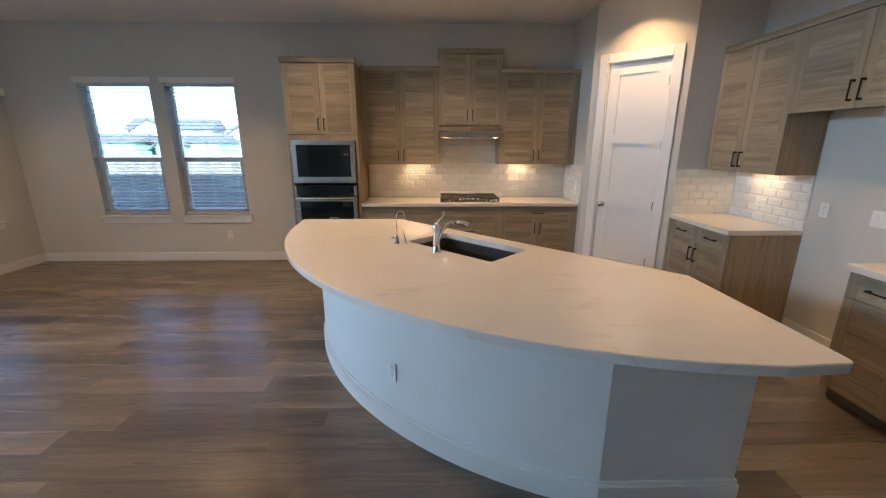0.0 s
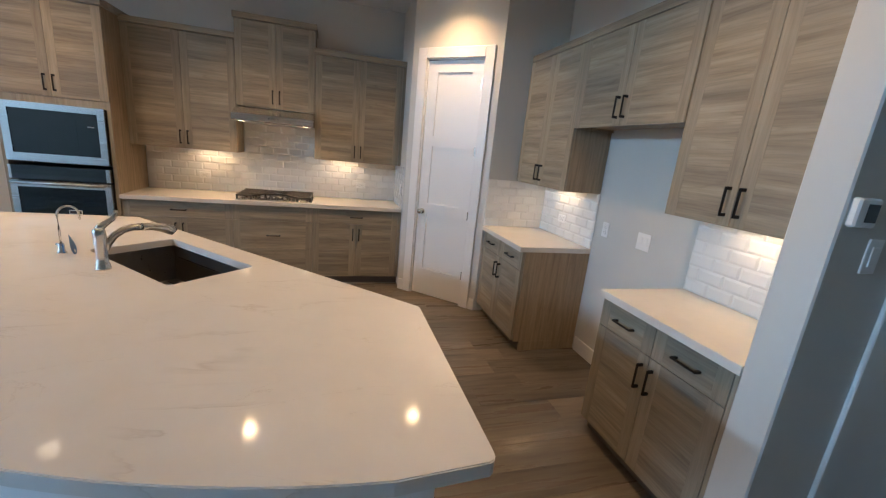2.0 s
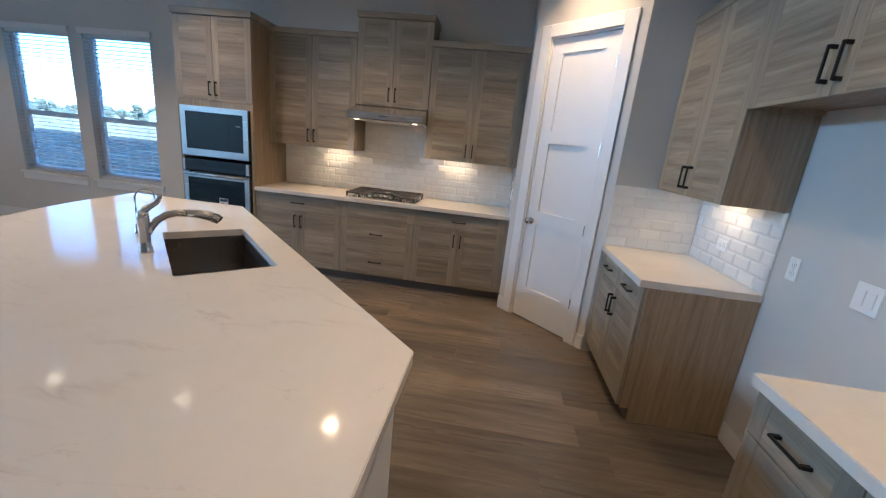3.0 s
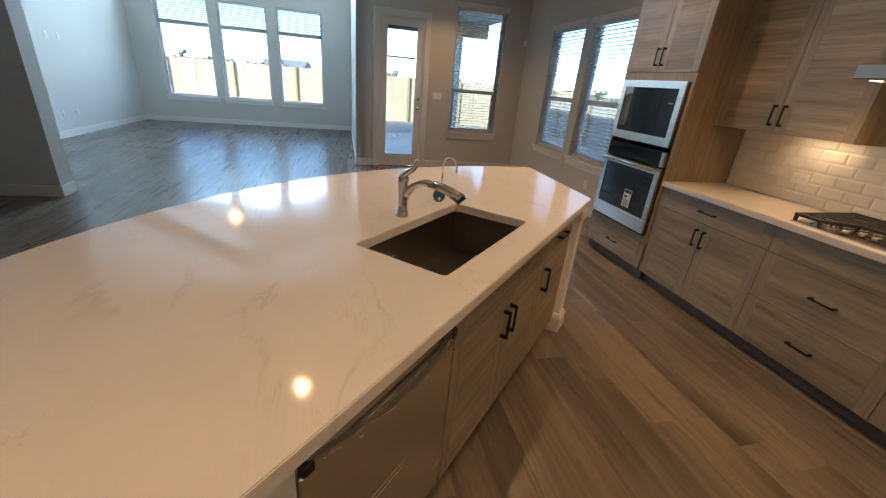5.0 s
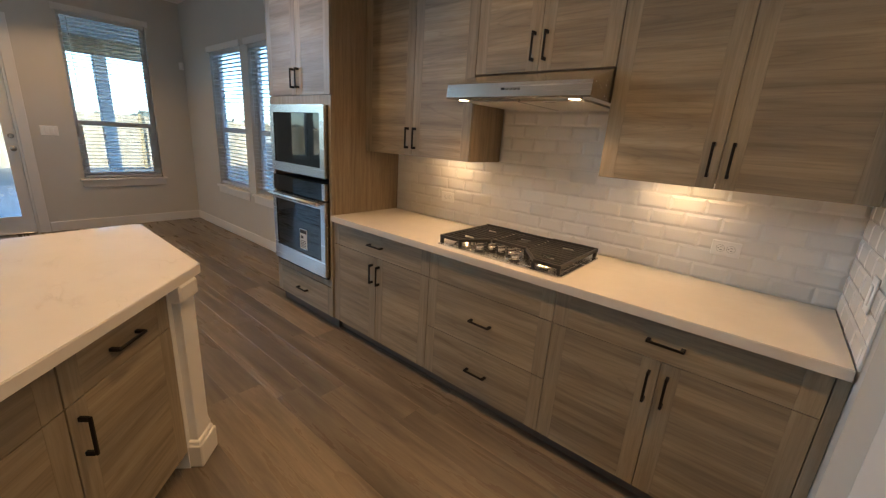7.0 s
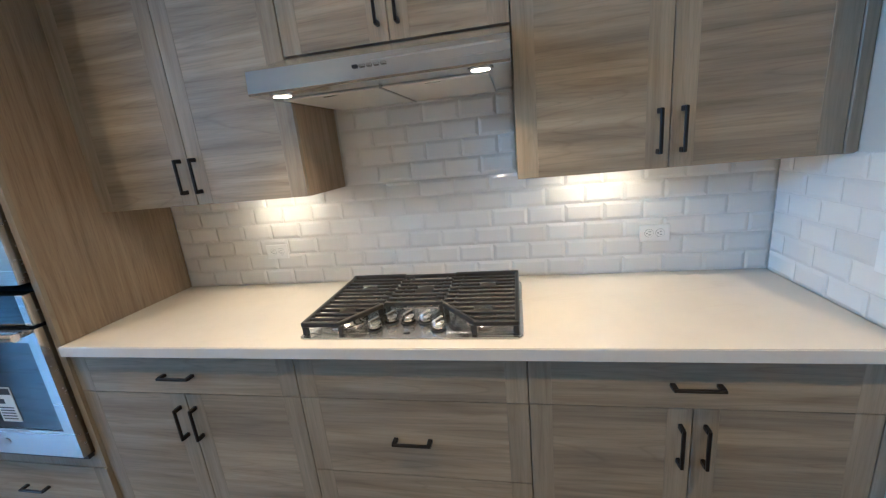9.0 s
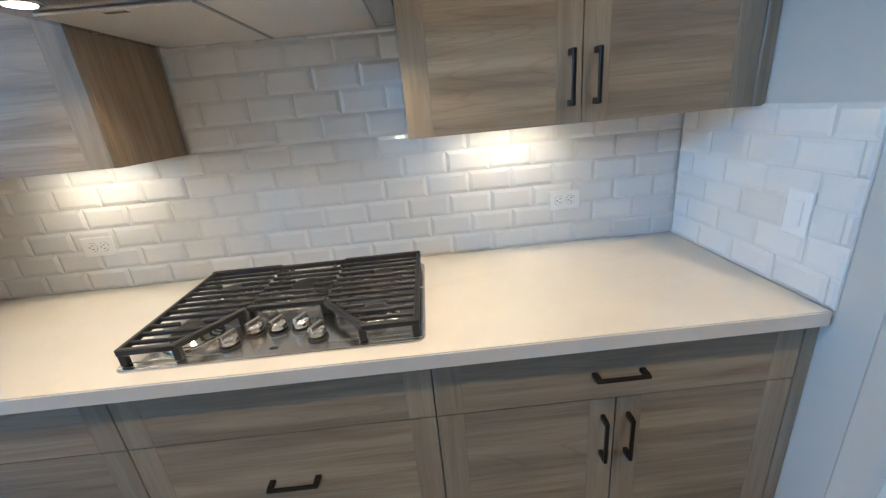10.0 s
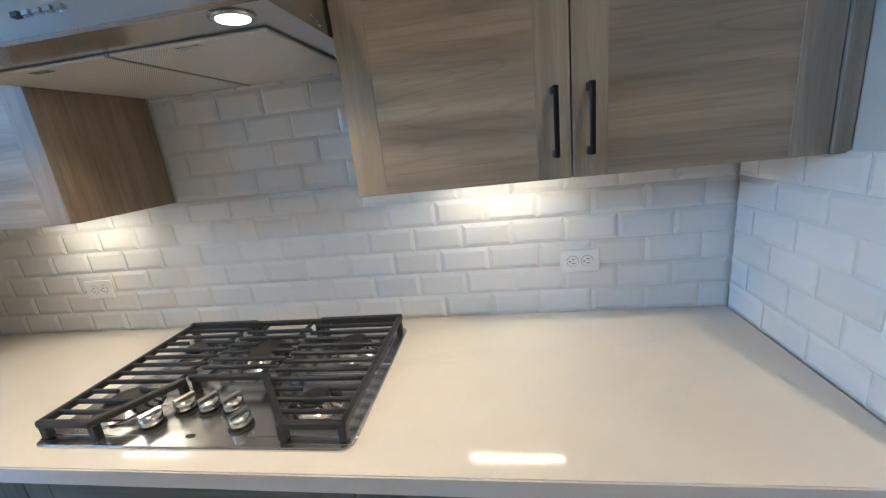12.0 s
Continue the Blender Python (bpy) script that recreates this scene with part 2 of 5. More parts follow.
soft_glow = material("can_lens", (0.9, 0.88, 0.84), 0.4)
bsdf(soft_glow).inputs["Emission Color"].default_value = (1.0, 0.70, 0.40, 1)
bsdf(soft_glow).inputs["Emission Strength"].default_value = 1.0


# ---- building blocks ----
def box(bm, x0, x1, y0, y1, z0, z1, bevel=0.0, mi=0):
    lo, hi = (min(x0, x1), min(y0, y1), min(z0, z1)), (max(x0, x1), max(y0, y1), max(z0, z1))
    c = [(lo[i] + hi[i]) / 2 for i in range(3)]
    s = [hi[i] - lo[i] for i in range(3)]
    r = bmesh.ops.create_cube(bm, size=1, matrix=Matrix.LocRotScale(c, None, s))
    vs = r["verts"]
    for f in {f for v in vs for f in v.link_faces}:
        f.material_index = mi
    if bevel:
        es = list({e for v in vs for e in v.link_edges})
        bmesh.ops.bevel(bm, geom=es, offset=min(bevel, min(s) * 0.45), segments=1, affect="EDGES")


def rod(bm, a, b, r0, r1=None, seg=14, mi=0):
    a, b = Vector(a), Vector(b)
    d = b - a
    m = Matrix.Translation((a + b) / 2) @ d.to_track_quat("Z", "Y").to_matrix().to_4x4()
    r = bmesh.ops.create_cone(bm, cap_ends=True, segments=seg, radius1=r0, radius2=r0 if r1 is None else r1, depth=d.length, matrix=m)
    for f in {f for v in r["verts"] for f in v.link_faces}:
        f.material_index = mi
        f.smooth = len(f.verts) == 4


def tube(bm, pts, radii, seg=12):
    """A round tube along points."""
    pts = [Vector(p) for p in pts]
    if not isinstance(radii, (list, tuple)):
        radii = [radii] * len(pts)
    rings = []
    for i, p in enumerate(pts):
        d = (pts[min(i + 1, len(pts) - 1)] - pts[max(i - 1, 0)]).normalized()
        q = d.to_track_quat("Z", "Y")
        rings.append([bm.verts.new(p + q @ Vector((math.cos(a) * radii[i], math.sin(a) * radii[i], 0))) for a in (2 * math.pi * k / seg for k in range(seg))])
    for r0, r1 in zip(rings, rings[1:]):
        for k in range(seg):
            bm.faces.new((r0[k], r0[(k + 1) % seg], r1[(k + 1) % seg], r1[k])).smooth = True
    bm.faces.new(rings[0][::-1])
    bm.faces.new(rings[-1])


def lathe(bm, profile, centre=(0, 0, 0), seg=24):
    """A turned body from (radius, height) pairs."""
    c = Vector(centre)
    rings = [[bm.verts.new(c + Vector((r * math.cos(a), r * math.sin(a), z))) for a in (2 * math.pi * k / seg for k in range(seg))] for r, z in profile]
    for r0, r1 in zip(rings, rings[1:]):
        for k in range(seg):
            bm.faces.new((r0[k], r0[(k + 1) % seg], r1[(k + 1) % seg], r1[k])).smooth = True
    bm.faces.new(rings[0][::-1])
    bm.faces.new(rings[-1])


def slab(bm, outer, holes, depth, m=None, bevel=0.0, mi=0):
    """A plate of a given depth from an outline with holes, in the plane z = 0 of m."""
    es, vs = [], []
    for loop in (outer, *holes):
        ring = [bm.verts.new((p[0], p[1], 0)) for p in loop]
        vs += ring
        es += [bm.edges.new((ring[i], ring[(i + 1) % len(ring)])) for i in range(len(ring))]
    fs = [g for g in bmesh.ops.triangle_fill(bm, use_beauty=True, edges=es)["geom"] if isinstance(g, bmesh.types.BMFace)]
    ex = bmesh.ops.extrude_face_region(bm, geom=fs)["geom"]
    top = [g for g in ex if isinstance(g, bmesh.types.BMVert)]
    bmesh.ops.translate(bm, verts=top, vec=(0, 0, depth))
    every = list(set(vs + top))
    faces = list({f for v in every for f in v.link_faces})
    bmesh.ops.recalc_face_normals(bm, faces=faces)
    for f in faces:
        f.material_index = mi
    if bevel:
        tops = set(top)
        sharp = [e for e in {e for v in top for e in v.link_edges} if e.verts[0] in tops and e.verts[1] in tops and len(e.link_faces) == 2 and e.calc_face_angle(0) > 1.0]
        bmesh.ops.bevel(bm, geom=sharp, offset=bevel, segments=2, affect="EDGES")
    if m is not None:
        bmesh.ops.transform(bm, matrix=m, verts=list({v for f in faces if f.is_valid for v in f.verts}) if not bevel else bm.verts[:])


def mesh_ob(name, bm, mats):
    me = bpy.data.meshes.new(name)
    bm.to_mesh(me)
    bm.free()
    for mm in mats if isinstance(mats, (list, tuple)) else [mats]:
        me.materials.append(mm)
    return new(name, me)


def part(name, bm, mats, parent, label=""):
    ob = mesh_ob(name, bm, mats)
    ob.parent = parent
    return tagged(ob, label)


def boxes(*rows, bevel=0.0):
    bm = bmesh.new()
    for r in rows:
        box(bm, *r[:6], bevel=bevel, mi=r[6] if len(r) > 6 else 0)
    return bm


def thing(name, m, label, category, group="", kind=""):
    ob = new(name)
    ob.matrix_world = m
    return tagged(ob, label, category, group, kind)


def structure(name, bm, mats, label, category):
    return tagged(mesh_ob(name, bm, mats), label, category, "", "structure")


def rect(x0, x1, y0, y1):
    return [(x0, y0), (x1, y0), (x1, y1), (x0, y1)]


def plane_xz(y):          # outline (x, z), depth towards +y
    return Matrix(((1, 0, 0, 0), (0, 0, 1, y), (0, 1, 0, 0), (0, 0, 0, 1)))


def plane_yz(x):          # outline (y, z), depth towards -x
    return Matrix(((0, 0, -1, x), (1, 0, 0, 0), (0, 1, 0, 0), (0, 0, 0, 1)))


# ---- the house ----
CEIL, XL, XG, XR = 3.10, -7.38, -12.18, 1.34       # ceiling, nook wall, gable wall, right wall
YS, YN, YF = -8.20, -3.00, -6.30                   # great room's walls, niche front
TH = 0.15
RIDGE = (YS + YN) / 2
EAVE, PEAK = 3.82, 5.30
BACK_WINDOWS = [(-6.40, -5.49), (-5.30, -4.40)]
BW_Z = (0.66, 2.43)
NW_Y, NW_Z = (-1.33, -0.44), (0.665, 2.74)
PD_Y, PD_Z = (-2.62, -1.85), 2.46
GREAT = [(-7.59, -6.43), (-6.23, -5.09), (-4.86, -3.74)]
GREAT_Z = (0.645, 2.91)


def arch(y):
    return 4.10 - 4.7 + math.sqrt(4.7 ** 2 - (y + 5.665) ** 2)


bm = bmesh.new()
slab(bm, rect(XL - TH, 0.15, -0.3, CEIL + 0.3), [rect(a, b, *BW_Z) for a, b in BACK_WINDOWS], TH, plane_xz(0.0))
structure("wall_north", bm, wall_paint, "greige painted drywall wall behind the kitchen cabinets", "wall")

bm = bmesh.new()
slab(bm, [(YN, -0.3), (PD_Y[0], -0.3), (PD_Y[0], PD_Z), (PD_Y[1], PD_Z), (PD_Y[1], -0.3), (0, -0.3), (0, CEIL + 0.3), (YN, CEIL + 0.3)], [rect(*NW_Y, *NW_Z)], TH, plane_yz(XL))
structure("wall_nook", bm, wall_paint, "greige painted wall with patio door and narrow window", "wall")

bm = bmesh.new()
holes = [rect(a, b, *GREAT_Z) for a, b in GREAT]
for a, b in GREAT:
    holes.append([(a, 3.38), (b, 3.38)] + [(b + (a - b) * k / 8, arch(b + (a - b) * k / 8)) for k in range(9)])
slab(bm, [(YS - TH, -0.3), (YN + TH, -0.3), (YN + TH, EAVE + 0.2), (RIDGE, PEAK + 0.2), (YS - TH, EAVE + 0.2)], holes, TH, plane_yz(XG))
structure("wall_gable", bm, wall_paint, "tall greige gable wall with arched window group", "wall")

structure("wall_great_north", boxes((XG - TH, XL, YN, YN + TH, -0.3, EAVE + 0.3)), wall_paint, "greige painted side wall of the great room", "wall")
structure("wall_great_south", boxes((XG - TH, -5.30, YS - TH, YS, -0.3, EAVE + 0.3)), wall_paint, "greige painted long wall of the great room", "wall")
structure("wall_hall", boxes((-5.30, -5.08, YS - TH, -6.25, -0.3, EAVE + 0.3)), wall_paint, "greige painted wall end beside the hall opening", "wall")
structure("wall_hall_end", boxes((-5.08, -3.85, YS - TH, YS, -0.3, CEIL + 0.3)), wall_paint, "greige painted wall at the end of the hall", "wall")
structure("wall_niche", boxes((-4.26, -4.06, YS, -6.33, -0.3, CEIL + 0.3)), wall_paint, "greige painted wall end beside the built-in niche", "wall")
structure("wall_south", boxes((-4.06, 3.4, -7.15, -7.0, -0.3, CEIL + 0.3), (-2.30, 3.4, -7.0, -6.33, -0.3, CEIL + 0.3)), wall_paint, "greige painted wall behind the niche", "wall")
structure("wall_east", boxes((XR, XR + TH, -4.222, -1.44, -0.3, CEIL + 0.3)), wall_paint, "greige painted wall behind the refrigerator gap", "wall")
# hall walls out of view, added so the house shuts out the sun
structure("wall_hall_east", boxes((3.4, 3.55, -7.15, -4.10, -0.3, CEIL + 0.3), (XR + TH, 3.4, -4.222, -4.10, -0.3, CEIL + 0.3)), wall_paint, "greige painted wall added to close the unseen entry hall", "wall")
structure("wall_stub", boxes((0.738, XR - 0.001, -4.222, -4.080, -0.3, CEIL + 0.3), bevel=0.006), wall_paint, "greige painted wall end beside the short cabinet run", "wall")
structure("wall_pantry_side", boxes((0.011, 0.12, -0.755, 0.0, -0.3, CEIL + 0.3)), wall_paint, "greige painted pantry return wall at the counter end", "wall")
structure("wall_pantry_front", boxes((0.70, XR + TH, -1.44, -1.32, -0.3, CEIL + 0.3)), wall_paint, "greige painted pantry return wall beside the coffee counter", "wall")
P0, P1 = Vector((0.0, -0.755, 0)), Vector((0.70, -1.44, 0))
PANTRY = Matrix.Translation(P0) @ Matrix.Rotation(math.atan2(P1.y - P0.y, P1.x - P0.x), 4, "Z")
PLEN = (P1 - P0).length
DOOR0, DOOR1, DOORH = 0.169, 0.815, 2.478
bm = bmesh.new()
slab(bm, [(0, -0.3), (DOOR0, -0.3), (DOOR0, DOORH), (DOOR1, DOORH), (DOOR1, -0.3), (PLEN, -0.3), (PLEN, CEIL + 0.3), (0, CEIL + 0.3)], [], 0.12, PANTRY @ plane_xz(0.0))
structure("wall_pantry", bm, wall_paint, "greige painted diagonal wall around the pantry door", "wall")
# outer pantry walls, unseen, added for the same closed shell
structure("wall_pantry_back", boxes((0.12, XR + TH, 0.0, TH, -0.3, CEIL + 0.3), (XR, XR + TH, -1.32, 0.0, -0.3, CEIL + 0.3)), wall_paint, "unseen painted wall added to close the pantry", "wall")

# ceilings and roof
structure("ceiling", boxes((-5.20, 3.4, -7.0, 0.0, CEIL, CEIL + 0.12), (XL, -5.20, YN, 0.0, CEIL, CEIL + 0.12), (-5.20, -4.06, YS, -7.0, CEIL, CEIL + 0.12)), ceiling_paint, "flat white textured kitchen ceiling", "ceiling")
bm = bmesh.new()
slab(bm, [(YS, EAVE), (RIDGE, PEAK), (YN, EAVE), (YN, EAVE + 0.15), (RIDGE, PEAK + 0.15), (YS, EAVE + 0.15)], [], 7.0, plane_yz(-5.18))
structure("ceiling_vault", bm, ceiling_paint, "white vaulted great room ceiling", "ceiling")
bm = bmesh.new()
slab(bm, [(YS, CEIL + 0.12), (YN, CEIL + 0.12), (YN, EAVE), (RIDGE, PEAK), (YS, EAVE)], [], 0.12, plane_yz(-5.07))
structure("wall_header", bm, wall_paint, "painted wall above the flat ceiling edge", "wall")
# flat slab out of view, added to keep the sun off the rooms
structure("roof", boxes((-12.8, 3.9, -8.8, 0.55, 5.55, 5.75)), shingle, "unseen dark shingle roof slab added to block the sun", "roof")

# skirtings
def skirting(rows):
    bm = bmesh.new()
    for x0, x1, y0, y1 in rows:
        box(bm, x0, x1, y0, y1, 0.0, 0.125, 0.004)
    return bm


K = 0.014
structure("baseboard", skirting([
    (XL, -3.55, -K, 0), (XL, XL + K, PD_Y[1] + 0.1, -K), (XL, XL + K, YN - K, PD_Y[0] - 0.1), (XG + K, XL, YN - K, YN), (XG, XG + K, YS, YN),
    (XG + K, -5.30 - K, YS, YS + K), (-5.30 - K, -5.30, YS, -6.25 + K), (-5.30, -5.08 + K, -6.25, -6.25 + K), (-5.08, -5.08 + K, YS, -6.25),
    (-4.26 - K, -4.06, -6.33, -6.33 + K), (-4.26 - K, -4.26, YS, -6.33), (0.738 - K, 0.738, -4.222 - K, -4.080), (0.738, 3.4, -4.222 - K, -4.222),
    (XR - K, XR, -3.26, -2.33)]), trim_paint, "white painted baseboard along the walls", "baseboard")
bm = bmesh.new()
box(bm, 0, 0.075, -K, 0, 0, 0.125, 0.004)
box(bm, PLEN - 0.068, PLEN, -K, 0, 0, 0.125, 0.004)
bmesh.ops.transform(bm, matrix=PANTRY, verts=bm.verts[:])
structure("baseboard_pantry", bm, trim_paint, "white painted baseboard beside the pantry door", "baseboard")


# ---- windows ----
def window_unit(name, m, w, h, label, rail=None, top=None, sill=True):
    """A vinyl window in an opening w wide and h high; its wall face is y = 0 and outside is +y."""
    ob = thing(name, m, label, "window", "", "structure")
    f, y0, y1 = 0.045, 0.085, 0.145
    if top is None:
        bm = boxes((0, f, y0, y1, 0, h), (w - f, w, y0, y1, 0, h), (f, w - f, y0, y1, 0, f), (f, w - f, y0, y1, h - f, h), bevel=0.004)
        part("window_frame", bm, vinyl, ob)
        if rail:
            part("meeting_rail", boxes((f, w - f, y0 + 0.005, y1 - 0.005, rail - 0.03, rail + 0.03), bevel=0.004), vinyl, ob)
            part("sash_frame", boxes((f, f + 0.035, y0 - 0.012, y0 + 0.03, f, rail - 0.03), (w - f - 0.035, w - f, y0 - 0.012, y0 + 0.03, f, rail - 0.03), (f, w - f, y0 - 0.012, y0 + 0.03, f, f + 0.035), bevel=0.003), vinyl, ob)
        rows = [(f, rail - 0.03), (rail + 0.03, h - f)] if rail else [(f, h - f)]
        for a, b in rows:
            g = part("pane", boxes((f, w - f, 0.112, 0.118, a, b)), glass, ob)
            g.visible_shadow = False
    else:
        curve = [(w * k / 8, top(w * k / 8)) for k in range(9)]
        inner = [(f + (w - 2 * f) * k / 8, top(f + (w - 2 * f) * k / 8) - f) for k in range(9)]
        bm = bmesh.new()
        slab(bm, [(0, 0), (w, 0)] + curve[::-1], [[(f, f), (w - f, f)] + inner[::-1]], y1 - y0, plane_xz(y0))
        part("window_frame", bm, vinyl, ob)
        bm = bmesh.new()
        slab(bm, [(f, f), (w - f, f)] + inner[::-1], [], 0.006, plane_xz(0.112))
        g = part("pane", bm, glass, ob)
        g.visible_shadow = False
    if sill:
        part("window_sill", boxes((-0.05, w + 0.05, -0.035, 0.0, -0.022, 0.006), (0.002, w - 0.002, 0.0, 0.085, -0.02, 0.006), bevel=0.004), trim_paint, ob)
        part("apron", boxes((-0.03, w + 0.03, -0.016, 0, -0.105, -0.022), bevel=0.003), trim_paint, ob)
    return ob


def blind(m, w, z_top, z_bot, label, tilt=0, step=0.046, stack=0, header=True):
    """A white slatted blind hanging from z_top down to z_bot."""
    ob = thing("window_blind", m, label, "blind", "slatted window blinds")
    if header:
        part("valance", boxes((-0.035, w + 0.035, -0.03, -0.008, z_top - 0.012, z_top + 0.06), (-0.035, -0.015, -0.008, 0, z_top - 0.012, z_top + 0.06), (w + 0.015, w + 0.035, -0.008, 0, z_top - 0.012, z_top + 0.06), bevel=0.004), trim_paint, ob)
    part("headrail", boxes((0.008, w - 0.008, 0.01, 0.06, z_top - 0.05, z_top - 0.005), bevel=0.003), slat_mat, ob)
    bm = bmesh.new()
    box(bm, -w / 2 + 0.01, w / 2 - 0.01, -0.025, 0.025, -0.0015, 0.0015)
    me = bpy.data.meshes.new("slat")
    bm.to_mesh(me)
    bm.free()
    me.materials.append(slat_mat)
    z = z_top - 0.075
    while z > z_bot + 0.03 + stack * 0.006:
        s = new("slat", me)
        s.parent = ob
        s.matrix_local = pose(w / 2, 0.036, z, tilt, 0, 0)
        z -= step
    for k in range(stack):
        s = new("slat", me)
        s.parent = ob
        s.matrix_local = pose(w / 2, 0.036, z_bot + 0.026 + k * 0.006, 0, 0, 0)
    part("bottom_rail", boxes((0.01, w - 0.01, 0.012, 0.06, z_bot, z_bot + 0.022), bevel=0.003), slat_mat, ob)
    for cx in (0.12 * w, 0.5 * w, 0.88 * w):
        part("cord", boxes((cx - 0.001, cx + 0.001, 0.008, 0.010, z_bot, z_top - 0.05)), slat_mat, ob)
    bm = bmesh.new()
    rod(bm, (0.09, -0.004, z_top - 0.05), (0.09, -0.004, z_top - 0.9), 0.004, seg=6)
    if header:
        part("wand", bm, slat_mat, ob)
    else:
        bm.free()
    return ob


hb = BW_Z[1] - BW_Z[0]
for i, (a, b) in enumerate(BACK_WINDOWS):
    m = pose(a, 0, BW_Z[0])
    window_unit("window_%d" % (i + 1), m, b - a, hb, "white vinyl double-hung window with sill in nook", rail=0.76)
    blind(m, b - a, hb - 0.03, 0.02, "white slatted blind lowered with open slats")
hn = NW_Z[1] - NW_Z[0]
m = pose(XL, NW_Y[0], NW_Z[0], 0, 0, 90)
window_unit("window_3", m, NW_Y[1] - NW_Y[0], hn, "tall white vinyl window beside the patio door", rail=0.73)
blind(m, NW_Y[1] - NW_Y[0], hn - 0.03, 0.02, "white slatted blind lowered with open slats")
hg = GREAT_Z[1] - GREAT_Z[0]
for i, (a, b) in enumerate(GREAT):
    m = pose(XG, a, GREAT_Z[0], 0, 0, 90)
    window_unit("window_%d" % (i + 4), m, b - a, hg, "large white framed great room window with sill", rail=None)
    blind(m, b - a, hg, hg - 0.62, "white slatted blind half raised in tall window", tilt=-14, stack=9, header=False)
    window_unit("window_%d" % (i + 7), pose(XG, a, 3.38, 0, 0, 90), b - a, 0.5, "arched transom window high in gable wall", top=lambda s, a=a: arch(a + s) - 3.38, sill=False)


# ---- doors ----
def casing(bm, a, b, h, wide=0.09, thick=0.018):
    box(bm, a - wide, a, -thick, 0, 0, h + wide, 0.004)
    box(bm, b, b + wide, -thick, 0, 0, h + wide, 0.004)
    box(bm, a, b, -thick, 0, h, h + wide, 0.004)


def knob(parent, x, z, y=-0.002):
    bm = bmesh.new()
    lathe(bm, [(0.031, 0.0), (0.031, 0.006), (0.024, 0.010), (0.011, 0.014), (0.010, 0.030), (0.018, 0.036), (0.027, 0.046), (0.028, 0.056), (0.020, 0.066), (0.004, 0.069)], seg=24)
    bmesh.ops.transform(bm, matrix=pose(x, y, z, 90), verts=bm.verts[:])
    part("door_knob", bm, nickel, parent, "satin nickel round door knob")


door = thing("door_1", PANTRY, "white three-panel pantry door, closed, with nickel knob", "door", "", "structure")
a, b = DOOR0 + 0.018, DOOR1 - 0.018
bm = bmesh.new()
rows = [(0.31, 0.922), (1.04, 1.632), (1.735, 2.345)]
slab(bm, rect(a + 0.004, b - 0.004, 0.012, DOORH - 0.022), [rect(a + 0.115, b - 0.110, *r) for r in rows], 0.035, plane_xz(0.014))
for r in rows:
    box(bm, a + 0.115, b - 0.110, 0.026, 0.040, *r)
part("door_leaf", bm, trim_paint, door)
part("door_jamb", boxes((DOOR0 + 0.001, a, 0.0, 0.12, 0, DOORH - 0.001), (b, DOOR1 - 0.001, 0.0, 0.12, 0, DOORH - 0.001), (a, b, 0.0, 0.12, DOORH - 0.018, DOORH - 0.001)), trim_paint, door)
bm = bmesh.new()
casing(bm, DOOR0 + 0.006, DOOR1 - 0.006, DOORH - 0.006, 0.098)
part("door_casing", bm, trim_paint, door)
knob(door, a + 0.056, 0.945, 0.014)
for hz in (0.29, 0.93, 1.57, 2.20):
    bm = boxes((b - 0.006, b + 0.004, -0.002, 0.013, hz, hz + 0.09), bevel=0.002)
    part("hinge", bm, nickel, door, "nickel door hinge")

door = thing("door_2", pose(XL, PD_Y[0], 0, 0, 0, 90), "white full-glass patio door, closed, with nickel hardware", "door", "", "structure")
w = PD_Y[1] - PD_Y[0]
bm = bmesh.new()
slab(bm, rect(0.03, w - 0.03, 0.02, PD_Z - 0.03), [rect(0.13, w - 0.13, 0.22, 2.32)], 0.045, plane_xz(0.03))
part("door_leaf", bm, trim_paint, door)
bm = bmesh.new()
slab(bm, rect(0.105, w - 0.105, 0.195, 2.345), [rect(0.135, w - 0.135, 0.225, 2.315)], 0.012, plane_xz(0.018))
part("glass_frame", bm, trim_paint, door)
g = part("pane", boxes((0.13, w - 0.13, 0.05, 0.056, 0.22, 2.32)), glass, door)
g.visible_shadow = False
shade = part("door_shade", boxes((0.14, w - 0.14, 0.058, 0.072, 1.835, 1.862), (0.14, w - 0.14, 0.058, 0.072, 2.285, 2.318), bevel=0.002), slat_mat, door, "half-lowered white blind inside the door glass")
bm = boxes((0.142, w - 0.142, -0.0072, 0.0072, -0.0004, 0.0004))
me = bpy.data.meshes.new("slat")
bm.to_mesh(me)
bm.free()
me.materials.append(trim_paint)
for k in range(34):
    sl = new("slat", me)
    sl.parent = shade
    sl.matrix_world = door.matrix_world @ pose(0, 0.065, 1.868 + k * 0.0123, -74)
part("door_jamb", boxes((0.001, 0.028, 0, 0.15, 0, PD_Z - 0.001), (w - 0.028, w - 0.001, 0, 0.15, 0, PD_Z - 0.001), (0.028, w - 0.028, 0, 0.15, PD_Z - 0.028, PD_Z - 0.001)), trim_paint, door)
part("threshold", boxes((0.028, w - 0.028, -0.01, 0.15, 0.0, 0.018), bevel=0.004), nickel, door)
bm = bmesh.new()
casing(bm, 0.006, w - 0.006, PD_Z - 0.006, 0.098)
part("door_casing", bm, trim_paint, door)
knob(door, w - 0.075, 1.05, 0.03)
bm = bmesh.new()
lathe(bm, [(0.028, 0), (0.028, 0.010), (0.018, 0.014), (0.016, 0.022)], seg=20)
bmesh.ops.transform(bm, matrix=pose(w - 0.075, 0.03, 1.20, 90), verts=bm.verts[:])
part("deadbolt", bm, nickel, door, "satin nickel deadbolt")
bm = bmesh.new()
casing(bm, 1.02, 1.88, 2.44)
